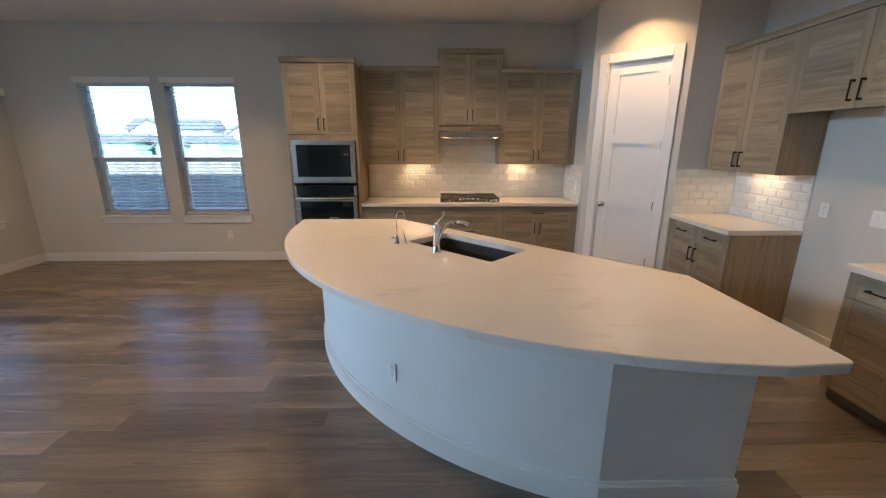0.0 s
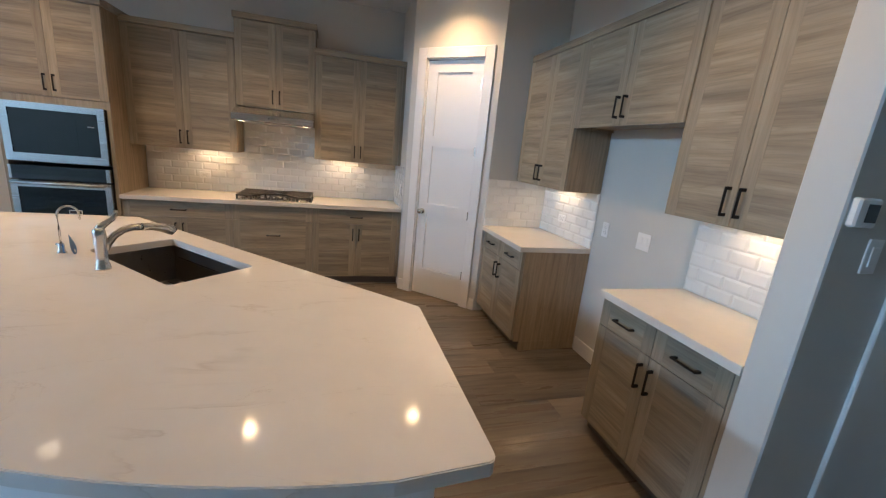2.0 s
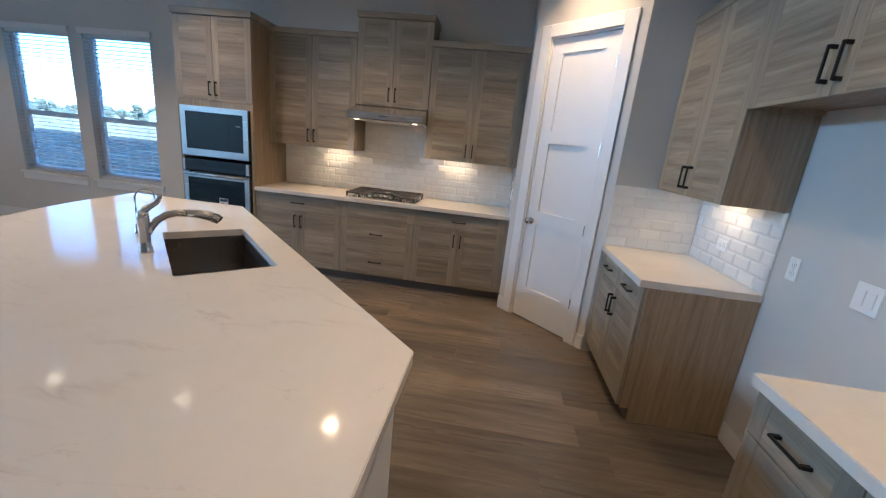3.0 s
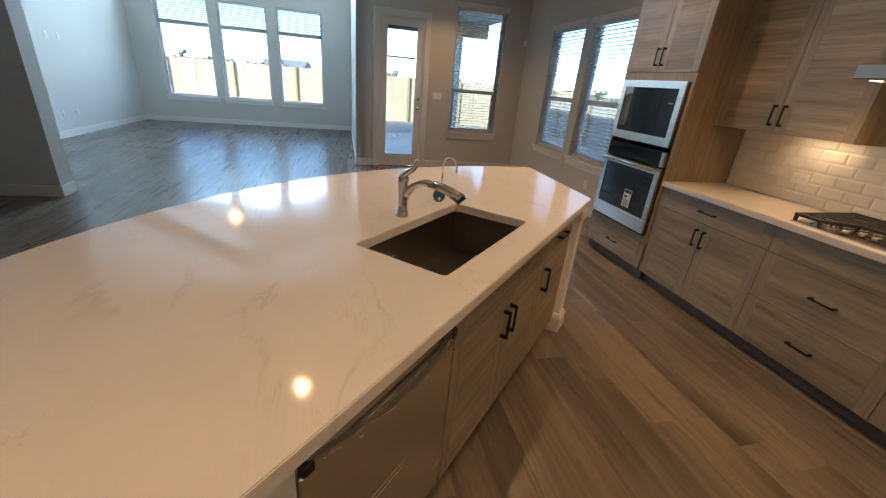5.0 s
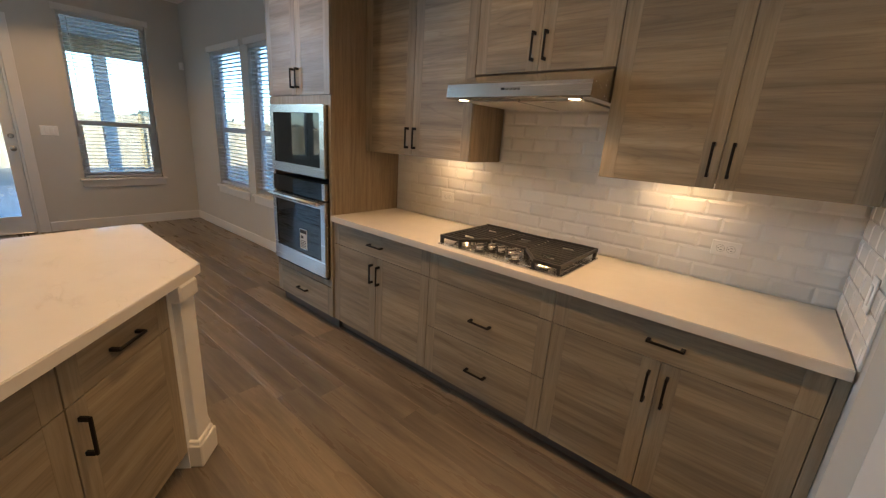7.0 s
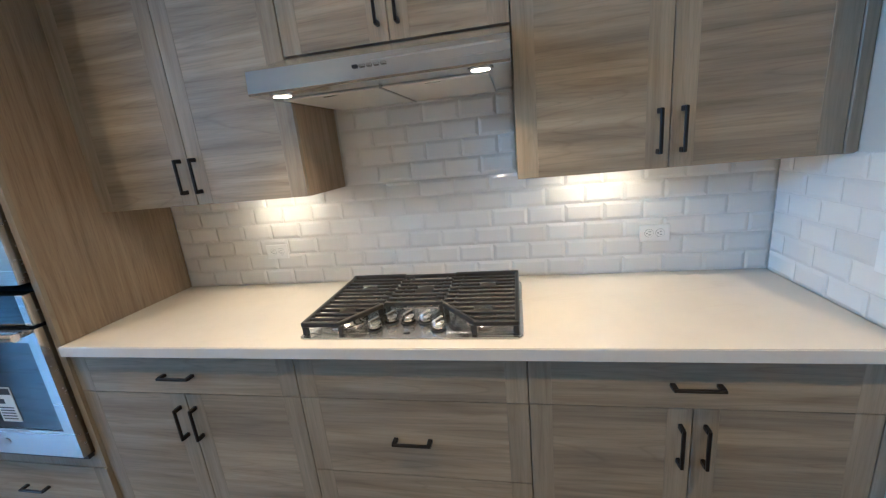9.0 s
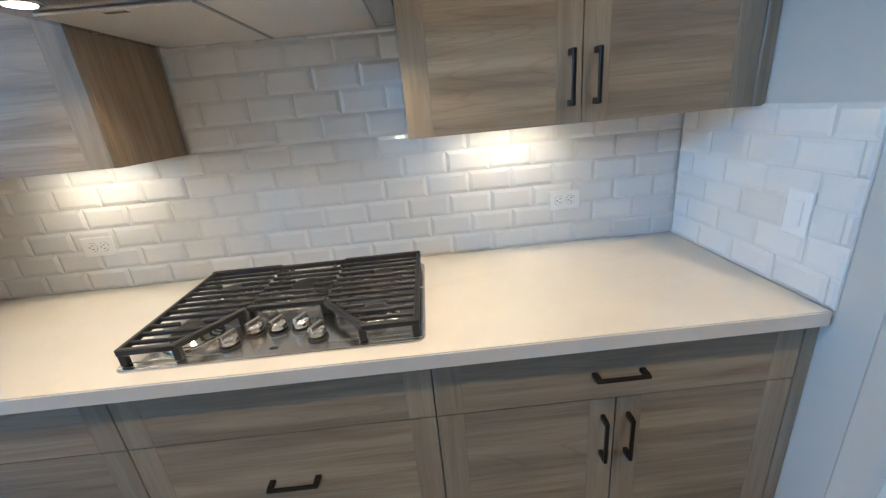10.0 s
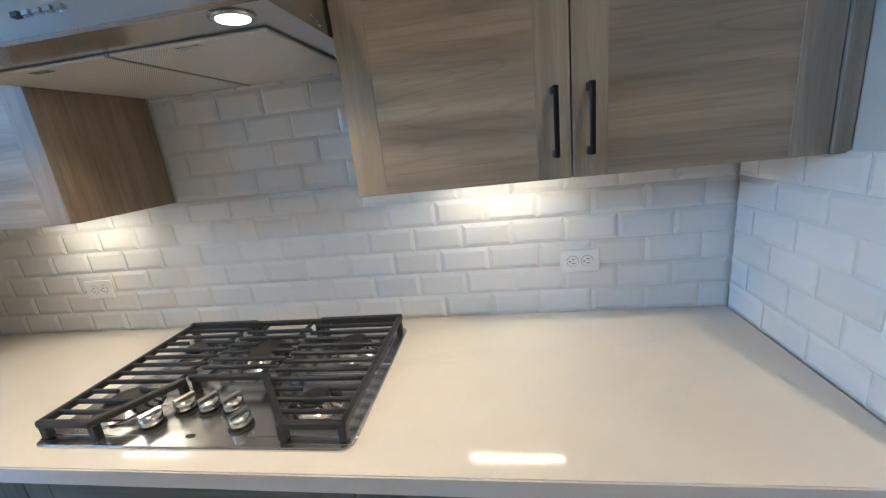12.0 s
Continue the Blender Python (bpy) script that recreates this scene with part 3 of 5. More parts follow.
bmesh.ops.translate(bm, vec=(0.15, -4.224, 0), verts=bm.verts[:])
structure("trim", bm, trim_paint, "white painted casing around hall doorway", "trim")
part("door_leaf", boxes((1.17, 2.03, -4.224, -4.214, 0.01, 2.44)), trim_paint, bpy.data.objects["trim"])


# ---- cabinets ----
def handle(parent, x, y, z, long=0.135, upright=True):
    """A square black bar pull; y is the face it stands on, and it points to -y."""
    bm = bmesh.new()
    h = long / 2
    if upright:
        box(bm, x - 0.005, x + 0.005, y - 0.036, y - 0.026, z - h, z + h, 0.002)
        for s in (-1, 1):
            box(bm, x - 0.006, x + 0.006, y - 0.028, y, z + s * (h - 0.007) - 0.008, z + s * (h - 0.007) + 0.008, 0.002)
    else:
        box(bm, x - h, x + h, y - 0.036, y - 0.026, z - 0.005, z + 0.005, 0.002)
        for s in (-1, 1):
            box(bm, x + s * (h - 0.007) - 0.008, x + s * (h - 0.007) + 0.008, y - 0.028, y, z - 0.006, z + 0.006, 0.002)
    return part("handle", bm, black_metal, parent, "matte black bar pull")


def front(parent, name, x0, x1, z0, z1, y, pull=None, at=None, stile_w=0.068):
    """A flat door or drawer front on the face y: a board of grain that runs across between two upright edge boards."""
    g, t = 0.0017, 0.020
    x0, x1, z0, z1 = x0 + g, x1 - g, z0 + g, z1 - g
    ob = part(name, boxes((x0 + stile_w, x1 - stile_w, y - t + 0.0007, y - 0.001, z0, z1)), wood_h, parent)
    for a, b in ((x0, x0 + stile_w), (x1 - stile_w, x1)):
        part("stile", boxes((a, b, y - t, y, z0, z1), bevel=0.0012), wood_v, ob)
    if pull == "across":
        handle(ob, (x0 + x1) / 2, y - t, (z0 + z1) / 2, upright=False)
    elif pull:
        handle(ob, x0 + 0.032 if pull == "low_x" else x1 - 0.032, y - t, at)
    return ob


def base_unit(m, w, label, plan, depth=0.63, group="base cabinets", end0=False, end1=False, fill=0.0):
    """A base cabinet 0.874 high; plan: 'doors', 'drawers', 'pair', 'one', 'false'."""
    ob = thing("base_cabinet", m, label, "cabinet", group)
    part("body", boxes((0.001, w + fill - 0.001, -depth + 0.02, -0.002, 0.090, 0.62 if plan == "false" else 0.872), bevel=0.001), wood_side, ob)
    part("toe_kick", boxes((0.001, w + fill - 0.001, -depth + 0.070, -depth + 0.085, 0, 0.090)), kick_mat, ob)
    y = -depth + 0.02
    for there, a in ((end0, -0.0125), (end1, w + fill + 0.0005)):
        if there:
            part("end_panel", boxes((a, a + 0.012, y + 0.001, -0.002, 0.085, 0.872), (a, a + 0.012, y + 0.055, -0.002, 0.0, 0.0848), bevel=0.001), wood_side, ob)
    if fill:
        part("filler", boxes((w + 0.002, w + fill - 0.001, y - 0.020, y, 0.094, 0.872), bevel=0.001), wood_v, ob)
    zt, zd, zb = 0.868, 0.708, 0.094
    if plan == "drawers":
        front(ob, "drawer", 0, w, zd, zt, y)
        front(ob, "drawer", 0, w, (zd + zb) / 2, zd, y, "across")
        front(ob, "drawer", 0, w, zb, (zd + zb) / 2, y, "across")
    elif plan == "one":
        front(ob, "drawer", 0, w, zd, zt, y, "across")
        front(ob, "door", 0, w, zb, zd, y, "low_x", zd - 0.118)
    else:
        if plan == "pair":
            front(ob, "drawer", 0, w / 2, zd, zt, y, "across")
            front(ob, "drawer", w / 2, w, zd, zt, y, "across")
        else:
            front(ob, "drawer", 0, w, zd, zt, y, "across" if plan == "doors" else None)
        front(ob, "door", 0, w / 2, zb, zd, y, "high_x", zd - 0.118)
        front(ob, "door", w / 2, w, zb, zd, y, "low_x", zd - 0.118)
    return ob


def wall_unit(m, w, z0, z1, label, depth=0.345, group="wall cabinets", crown=0.055, fill=0.0, cap=0.012, light=True):
    ob = thing("wall_cabinet", m, label, "cabinet", group)
    part("body", boxes((0.018, w + fill - 0.018, -depth + 0.02, -0.002, z0 + 0.02, z1 - crown), bevel=0.001), wood_side, ob)
    for a in (0.001, w + fill - 0.0178):
        part("side_panel", boxes((a, a + 0.0168, -depth + 0.02, -0.002, z0, z1 - crown), bevel=0.001), wood_side, ob)
    y = -depth + 0.02
    front(ob, "door", 0, w / 2, z0, z1 - crown - 0.004, y, "high_x", z0 + 0.115)
    front(ob, "door", w / 2, w, z0, z1 - crown - 0.004, y, "low_x", z0 + 0.115)
    if fill:
        part("filler", boxes((w + 0.0015, w + fill, y - 0.020, y, z0, z1 - crown - 0.004), bevel=0.004), wood_v, ob)
    part("crown", boxes((-cap, w + fill + (0 if fill else cap), -depth - cap, -0.002, z1 - crown, z1), bevel=0.002), wood_h, ob)
    return ob


UB = 1.375
base_unit(pose(-0.960, 0, 0), 0.932, "light greige wood base cabinet with drawer and two doors", "doors", fill=0.0375)
base_unit(pose(-1.745, 0, 0), 0.785, "light greige wood three-drawer cabinet under the cooktop", "drawers")
base_unit(pose(-2.703, 0, 0), 0.958, "light greige wood base cabinet beside the oven tower", "doors")
wall_unit(pose(-0.962, 0, 0), 0.934, UB, 2.515, "light greige wood wall cabinet with two doors", fill=0.0385)
wall_unit(pose(-1.736, 0, 0), 0.773, 1.857, 2.735, "light greige wood cabinet above the range hood")
wall_unit(pose(-2.703, 0, 0), 0.966, UB, 2.54, "light greige wood wall cabinet beside the oven tower", cap=0.004)

# oven tower
TX0, TX1, TD = -3.54, -2.705, 0.645
tower = thing("oven_tower", pose(TX0, 0, 0), "tall light greige wood cabinet housing two wall ovens", "cabinet")
tw = TX1 - TX0
part("side_panel", boxes((0.0, 0.018, -TD + 0.02, -0.002, 0.105, 2.52)), wood_side, tower)
part("side_panel", boxes((tw - 0.018, tw, -TD + 0.02, -0.002, 0.105, 2.52)), wood_side, tower)
part("body", boxes((0.018, tw - 0.018, -0.30, -0.002, 0.105, 2.52), (0.018, tw - 0.018, -TD + 0.02, -0.30, 1.74, 2.52), (0.018, tw - 0.018, -TD + 0.02, -0.30, 0.105, 0.38)), wood_side, tower)
part("face_rail", boxes((0.0, tw, -TD + 0.004, -TD + 0.02, 1.67, 1.735), (0.0, tw, -TD + 0.004, -TD + 0.02, 0.345, 0.42), (0.0, 0.03, -TD + 0.004, -TD + 0.02, 0.42, 1.67), (tw - 0.03, tw, -TD + 0.004, -TD + 0.02, 0.42, 1.67)), wood_v, tower)
part("toe_kick", boxes((0, tw, -TD + 0.055, -TD + 0.07, 0, 0.105)), kick_mat, tower)
front(tower, "door", 0, tw / 2, 1.737, 2.518, -TD + 0.02, "high_x", 1.737 + 0.115)
front(tower, "door", tw / 2, tw, 1.737, 2.518, -TD + 0.02, "low_x", 1.737 + 0.115)
front(tower, "drawer", 0, tw, 0.100, 0.343, -TD + 0.02, "across")
part("crown", boxes((-0.012, tw + 0.012, -TD - 0.012, -0.002, 2.522, 2.582), bevel=0.002), wood_h, tower)

OX, OF = 0.042, -TD + 0.002
OW = tw - 2 * OX
oven = thing("microwave_oven", pose(TX0 + OX, 0, 0), "stainless built-in microwave with black glass door in tower", "microwave")
bm = bmesh.new()
slab(bm, rect(0, OW, 1.172, 1.672), [rect(0.055, OW - 0.055, 1.242, 1.617)], 0.05, plane_xz(OF - 0.028))
part("trim_frame", bm, steel, oven)
part("body", boxes((0.03, OW - 0.03, OF + 0.02, -0.305, 1.192, 1.662)), dark, oven)
part("door_glass", boxes((0.056, OW - 0.056, OF - 0.022, OF + 0.01, 1.243, 1.616), bevel=0.003), black_glass, oven, "glossy black glass door")
part("window", boxes((0.13, OW - 0.22, OF - 0.0235, OF - 0.0225, 1.302, 1.557)), black_glass, oven)
part("control_panel", boxes((OW - 0.155, OW - 0.062, OF - 0.0245, OF - 0.0225, 1.262, 1.602)), black_glass, oven)
part("display_text", boxes((OW - 0.135, OW - 0.085, OF - 0.0252, OF - 0.0246, 1.50, 1.51)), material("display_grey", (0.3, 0.3, 0.3), 0.5), oven)

oven = thing("wall_oven", pose(TX0 + OX, 0, 0), "stainless wall oven with black glass door and paper label", "oven")
part("body", boxes((0.03, OW - 0.03, OF + 0.02, -0.305, 0.43, 1.13)), dark, oven)
part("control_panel", boxes((0.0, OW, OF - 0.03, OF + 0.02, 1.012, 1.135), bevel=0.003), black_glass, oven, "black glass control panel")
for a, b in ((OW - 0.035, OW + 0.001), (-0.001, 0.02)):
    part("panel_trim", boxes((a, b, OF - 0.032, OF + 0.01, 1.013, 1.134), bevel=0.002), steel, oven)
bm = bmesh.new()
slab(bm, rect(0, OW, 0.425, 1.0), [rect(0.05, OW - 0.05, 0.55, 0.945)], 0.05, plane_xz(OF - 0.035))
od = part("oven_door", bm, steel, oven)
part("door_glass", boxes((0.051, OW - 0.051, OF - 0.030, OF + 0.01, 0.551, 0.944), bevel=0.002), black_glass, od, "dark reflective oven glass")
bm = bmesh.new()
tube(bm, [(0.03, OF - 0.075, 0.985), (OW - 0.03, OF - 0.075, 0.985)], 0.015, 14)
for hx in (0.05, OW - 0.05):
    rod(bm, (hx, OF - 0.072, 0.985), (hx, OF - 0.034, 0.985), 0.012)
part("handle", bm, steel, od, "round stainless oven handle")
bm = bmesh.new()
rod(bm, (OW / 2, OF - 0.037, 0.485), (OW / 2, OF - 0.034, 0.485), 0.016, seg=20)
part("badge", bm, chrome, od)
part("vent_grille", boxes((0.0, OW, OF - 0.02, OF + 0.01, 0.405, 0.422)), dark, oven)
part("paper_label", boxes((0.40, 0.50, OF - 0.0325, OF - 0.0305, 0.585, 0.745)), label_mat, oven, "white energy label stuck to the glass")
part("label_print", boxes((0.405, 0.495, OF - 0.0335, OF - 0.0327, 0.712, 0.74), (0.415, 0.45, OF - 0.0335, OF - 0.0327, 0.67, 0.692), *[(0.41, 0.485, OF - 0.0335, OF - 0.0327, 0.597 + k * 0.013, 0.602 + k * 0.013) for k in range(5)]), ink, oven)

# right-hand run, turned to face the room
FACE = Matrix.Rotation(radians(-90), 4, "Z")


def east(y):
    return Matrix.Translation((XR - 0.002, y, 0)) @ FACE


base_unit(east(-1.447), 0.850, "light greige wood base cabinet beside the pantry", "pair", depth=0.615, end1=True)
base_unit(east(-3.262), 0.788, "light greige wood base cabinet at the wall end", "pair", depth=0.58, fill=0.026, end0=True)
wall_unit(east(-1.447), 0.855, UB, 2.515, "light greige wood wall cabinet beside the pantry", cap=0.0)
wall_unit(east(-2.303), 1.004, 1.852, 2.515, "light greige wood cabinet above the refrigerator gap", depth=0.350, cap=0.0)
wall_unit(east(-3.308), 0.747, UB, 2.515, "light greige wood wall cabinet at the wall end", cap=0.0, fill=0.022)


# ---- counters ----
def counter(name, outline, label, holes=(), z=0.874, h=0.040, m=None):
    bm = bmesh.new()
    slab(bm, outline, holes, h, (m or Matrix()) @ Matrix.Translation((0, 0, z)), bevel=0.003)
    return tagged(mesh_ob(name, bm, quartz_veined if name.startswith("island") else quartz), label, "countertop")


counter("countertop", rect(-2.703, 0.001, -0.655, -0.003), "white quartz countertop along the cooking wall")
counter("countertop", rect(0.692, XR - 0.003, -2.310, -1.443), "white quartz countertop beside the pantry")
counter("countertop", rect(0.736, XR - 0.003, -4.078, -3.245), "white quartz countertop at the wall end")

# ---- backsplash tiles ----
TW, THT, GAP = 0.1525, 0.0762, 0.0017
_tiles = {}


def tile_mesh(w, h):
    key = (round(w, 3), round(h, 3))
    if key not in _tiles:
        bm = bmesh.new()
        b = min(0.0125, w * 0.3, h * 0.3)
        lo = [bm.verts.new(p) for p in ((0, 0, 0), (w, 0, 0), (w, 0, h), (0, 0, h))]
        mid = [bm.verts.new(p) for p in ((0, -0.0045, 0), (w, -0.0045, 0), (w, -0.0045, h), (0, -0.0045, h))]
        top = [bm.verts.new(p) for p in ((b, -0.0086, b), (w - b, -0.0086, b), (w - b, -0.0086, h - b), (b, -0.0086, h - b))]
        for r0, r1 in ((lo, mid), (mid, top)):
            for k in range(4):
                bm.faces.new((r0[k], r0[(k + 1) % 4], r1[(k + 1) % 4], r1[k]))
        bm.faces.new(top)
        bmesh.ops.recalc_face_normals(bm, faces=bm.faces[:])
        me = bpy.data.meshes.new("tile")
        bm.to_mesh(me)
        bm.free()
        me.materials.append(tile_glaze)
        _tiles[key] = me
    return _tiles[key]


def backsplash(m, areas, label, shift=0.0, skip=()):
    """Running-bond bevelled tiles on the face y = 0 of m; areas: (x0, x1, z0, z1). skip: plates that tiles leave room for."""
    bm = bmesh.new()
    for x0, x1, z0, z1 in areas:
        box(bm, x0, x1, -0.0058, -0.001, z0, z1)
    bmesh.ops.transform(bm, matrix=m, verts=bm.verts[:])
    back = structure("backsplash", bm, grout, label, "backsplash")
    z_first = areas[0][2]
    for x0, x1, z0, z1 in areas:
        r = 0
        while True:
            za = z_first + r * (THT + GAP)
            zb = min(za + THT, z1 - 0.001)
            if zb - max(za, z0) < 0.008:
                if za >= z1:
                    break
                r += 1
                continue
            za = max(za, z0)
            x = x0 - shift - (0.5 * (TW + GAP) if r % 2 else 0)
            while x < x1:
                a, b = max(x, x0 + 0.001), min(x + TW, x1 - 0.001)
                if b - a > 0.012:
                    t = new("tile", tile_mesh(b - a, zb - za))
                    t.parent = back
                    t.matrix_world = m @ pose(a, -0.003, za)
                x += TW + GAP
            r += 1
    return back


backsplash(pose(0, 0, 0), [(-2.70, 0.006, 0.9145, UB - 0.001), (-1.727, -0.967, UB + 0.001, 1.712)], "white bevelled subway tile backsplash behind the cooktop")
backsplash(Matrix.Translation((0.0105, 0, 0)) @ FACE, [(0.011, 0.655, 0.9145, UB + 0.005)], "white bevelled subway tile on the pantry return")
backsplash(pose(0, -1.44, 0), [(0.703, XR - 0.012, 0.9145, UB)], "white bevelled subway tile beside the pantry wall")
backsplash(east(-1.441), [(0.0, 0.862, 0.9145, UB)], "white bevelled subway tile behind the pantry-side counter")
backsplash(east(-3.245), [(0.0, 0.832, 0.9145, UB)], "white bevelled subway tile behind the wall-end counter")


# ---- island ----
S2 = math.sqrt(0.5)
ISLE = Matrix(((-S2, -S2, 0, -1.255), (S2, -S2, 0, -2.575), (0, 0, 1, 0), (0, 0, 0, 1)))


def arc(v0, radius, u0, u1, n):
    c = v0 - radius
    return [(u, c + math.sqrt(radius * radius - u * u)) for u in (u0 + (u1 - u0) * k / n for k in range(n + 1))]


def rounded(p, q, r, back, n=4):
    """A small arc that rounds the corner q between p and r."""
    q = Vector(q)
    a, b = q + (Vector(p) - q).normalized() * back, q + (Vector(r) - q).normalized() * back
    return [tuple((1 - t) ** 2 * a + 2 * t * (1 - t) * q + t * t * b) for t in (k / n for k in range(n + 1))]


top_arc = arc(1.475, 2.60, -1.88, 1.90, 48)
tip0, tip1 = (-1.885, 0.64), (1.91, 0.665)
outline = rounded((-1.0, 0), (-1.246, 0.0), tip0, 0.012) + rounded((-1.246, 0), tip0, top_arc[2], 0.035)[:4] + top_arc[2:-2] + rounded(top_arc[-3], tip1, (1.24, 0), 0.05) + rounded(tip1, (1.24, 0.0), (1, 0), 0.012)
outline = outline[::-1]
SK = (-0.294, 0.480, 0.147, 0.556)
sink_hole = rounded((SK[0], SK[3]), (SK[0], SK[2]), (SK[1], SK[2]), 0.018) + rounded((SK[0], SK[2]), (SK[1], SK[2]), (SK[1], SK[3]), 0.018) + rounded((SK[1], SK[2]), (SK[1], SK[3]), (SK[0], SK[3]), 0.018) + rounded((SK[1], SK[3]), (SK[0], SK[3]), (SK[0], SK[2]), 0.018)
counter("island_countertop", outline, "white veined quartz island top with curved seating edge", [sink_hole], m=ISLE)

base = thing("kitchen_island", ISLE, "white painted curved island wall with baseboard and post", "kitchen island")
wall_arc = arc(1.23, 2.373, -1.2, 1.2, 40)
bm = bmesh.new()
slab(bm, [(-1.221, 0.041), (-1.0, 0.041), (-1.0, 0.646), (-1.0, 0.80)] + arc(1.13, 2.273, -1.0, 1.05, 30)[1:] + [(1.05, 0.646), (1.05, 0.041), (1.221, 0.041), (1.64, 0.46)] + wall_arc[::-1] + [(-1.64, 0.46)], [], 0.873)
part("wall_panel", bm, island_paint, base)
bm = bmesh.new()
big_arc = arc(1.246, 2.389, -1.206, 1.206, 40)
slab(bm, [(-1.221, 0.0405), (-1.232, 0.030), (-1.663, 0.46)] + big_arc + [(1.663, 0.46), (1.232, 0.030), (1.221, 0.0405), (1.641, 0.46)] + [(u, v + 0.0005) for u, v in wall_arc[::-1]] + [(-1.641, 0.46)], [], 0.115)
part("baseboard", bm, trim_paint, base, "white moulded baseboard")
bm = bmesh.new()
slab(bm, [(-1.221, 0.0405), (-1.228, 0.034), (-1.653, 0.46)] + arc(1.239, 2.382, -1.203, 1.203, 40) + [(1.653, 0.46), (1.228, 0.034), (1.221, 0.0405), (1.641, 0.46)] + [(u, v + 0.0005) for u, v in wall_arc[::-1]] + [(-1.641, 0.46)], [], 0.022, Matrix.Translation((0, 0, 0.1155)))
part("baseboard_cap", bm, trim_paint, base)
part("post", boxes((1.075, 1.175, 0.006, 0.10, 0, 0.8735), bevel=0.003), island_paint, base, "white painted corner post")
part("post_cap", boxes((1.06, 1.19, -0.008, 0.115, 0.80, 0.8735), bevel=0.008), trim_paint, base)
part("post_plinth", boxes((1.055, 1.195, -0.014, 0.12, 0, 0.115), (1.063, 1.187, -0.006, 0.112, 0.115, 0.135), bevel=0.005), trim_paint, base)

base_unit(ISLE @ pose(-0.385, 0.64, 0), 0.932, "light greige wood sink base cabinet with two doors", "false", depth=0.60)
base_unit(ISLE @ pose(0.549, 0.64, 0), 0.498, "narrow light greige wood island cabinet with drawer", "one", depth=0.60)

dw = thing("dishwasher", ISLE @ pose(-0.995, 0.64, 0), "stainless dishwasher with bowed pocket handle in the island", "dishwasher")
DWW = 0.606
part("body", boxes((0.004, DWW - 0.004, -0.575, -0.002, 0.10, 0.868)), dark, dw)
part("door_panel", boxes((0.003, DWW - 0.003, -0.602, -0.577, 0.115, 0.775), bevel=0.005), steel, dw)
part("control_strip", boxes((0.003, DWW - 0.003, -0.592, -0.577, 0.778, 0.866), bevel=0.003), steel, dw)
bm = bmesh.new()
hp = [(0.02 + (DWW - 0.04) * k / 16, -0.606 - 0.05 * math.sin(math.pi * k / 16)) for k in range(17)]
slab(bm, hp + [(x, y + 0.016) for x, y in hp[::-1]], [], 0.036, Matrix.Translation((0, 0, 0.778)))
part("handle", bm, steel, dw, "bowed stainless bar handle")
for hx in (0.004, DWW - 0.034):
    part("handle_mount", boxes((hx, hx + 0.03, -0.612, -0.592, 0.782, 0.812), bevel=0.003), dark, dw)
part("toe_kick", boxes((0.004, DWW - 0.004, -0.53, -0.515, 0, 0.10)), dark, dw)

sink = thing("kitchen_sink", ISLE, "undermount stainless steel single bowl sink, empty", "sink")
a0, a1, b0, b1 = SK[0] - 0.004, SK[1] + 0.004, SK[2] - 0.004, SK[3] + 0.004
zt, zb, t = 0.8735, 0.655, 0.004
bm = bmesh.new()
slab(bm, rect(a0 - t, a1 + t, b0 - t, b1 + t), [rect(a0, a1, b0, b1)], zt - zb, Matrix.Translation((0, 0, zb)))
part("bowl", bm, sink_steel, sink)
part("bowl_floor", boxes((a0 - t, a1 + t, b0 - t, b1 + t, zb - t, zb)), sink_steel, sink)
bm = bmesh.new()
lathe(bm, [(0.057, 0.0), (0.057, 0.003), (0.045, 0.004), (0.040, 0.001), (0.012, 0.001)], ((a0 + a1) / 2, b1 - 0.12, zb), 24)
part("drain", bm, chrome, sink, "round chrome drain strainer")

Z0 = 0.9142
faucet = thing("kitchen_faucet", ISLE @ pose(0.105, 0.635, Z0), "brushed nickel pull-down kitchen faucet with lever", "faucet")
bm = bmesh.new()
lathe(bm, [(0.031, 0), (0.031, 0.006), (0.027, 0.012), (0.029, 0.022), (0.024, 0.030), (0.0225, 0.06), (0.024, 0.12), (0.0255, 0.165), (0.024, 0.185), (0.016, 0.196), (0.004, 0.2)], seg=24)
part("body", bm, nickel, faucet)
bm = bmesh.new()
sp = [(0, -0.012, 0.090), (0, -0.030, 0.122), (0, -0.055, 0.152), (0, -0.090, 0.174), (0, -0.130, 0.183), (0, -0.170, 0.181)]
tube(bm, sp, [0.017, 0.017, 0.0165, 0.0165, 0.017, 0.0175], 16)
part("spout", bm, nickel, faucet)
bm = bmesh.new()
tube(bm, [(0, -0.171, 0.1808), (0, -0.215, 0.1775), (0, -0.262, 0.165), (0, -0.308, 0.145)], [0.0185, 0.020, 0.023, 0.025], 16)
part("spray_head", bm, nickel, faucet)
bm = bmesh.new()
tube(bm, [(0, -0.3084, 0.1448), (0, -0.312, 0.141)], [0.022, 0.021], 16)
part("nozzle", bm, dark, faucet)
bm = bmesh.new()
tube(bm, [(0, 0.002, 0.186), (0, -0.012, 0.203), (0, -0.034, 0.218), (0, -0.056, 0.232), (0, -0.068, 0.254), (0, -0.072, 0.272)], [0.019, 0.017, 0.013, 0.011, 0.011, 0.009], 12)
part("lever", bm, nickel, faucet, "curved nickel lever handle")

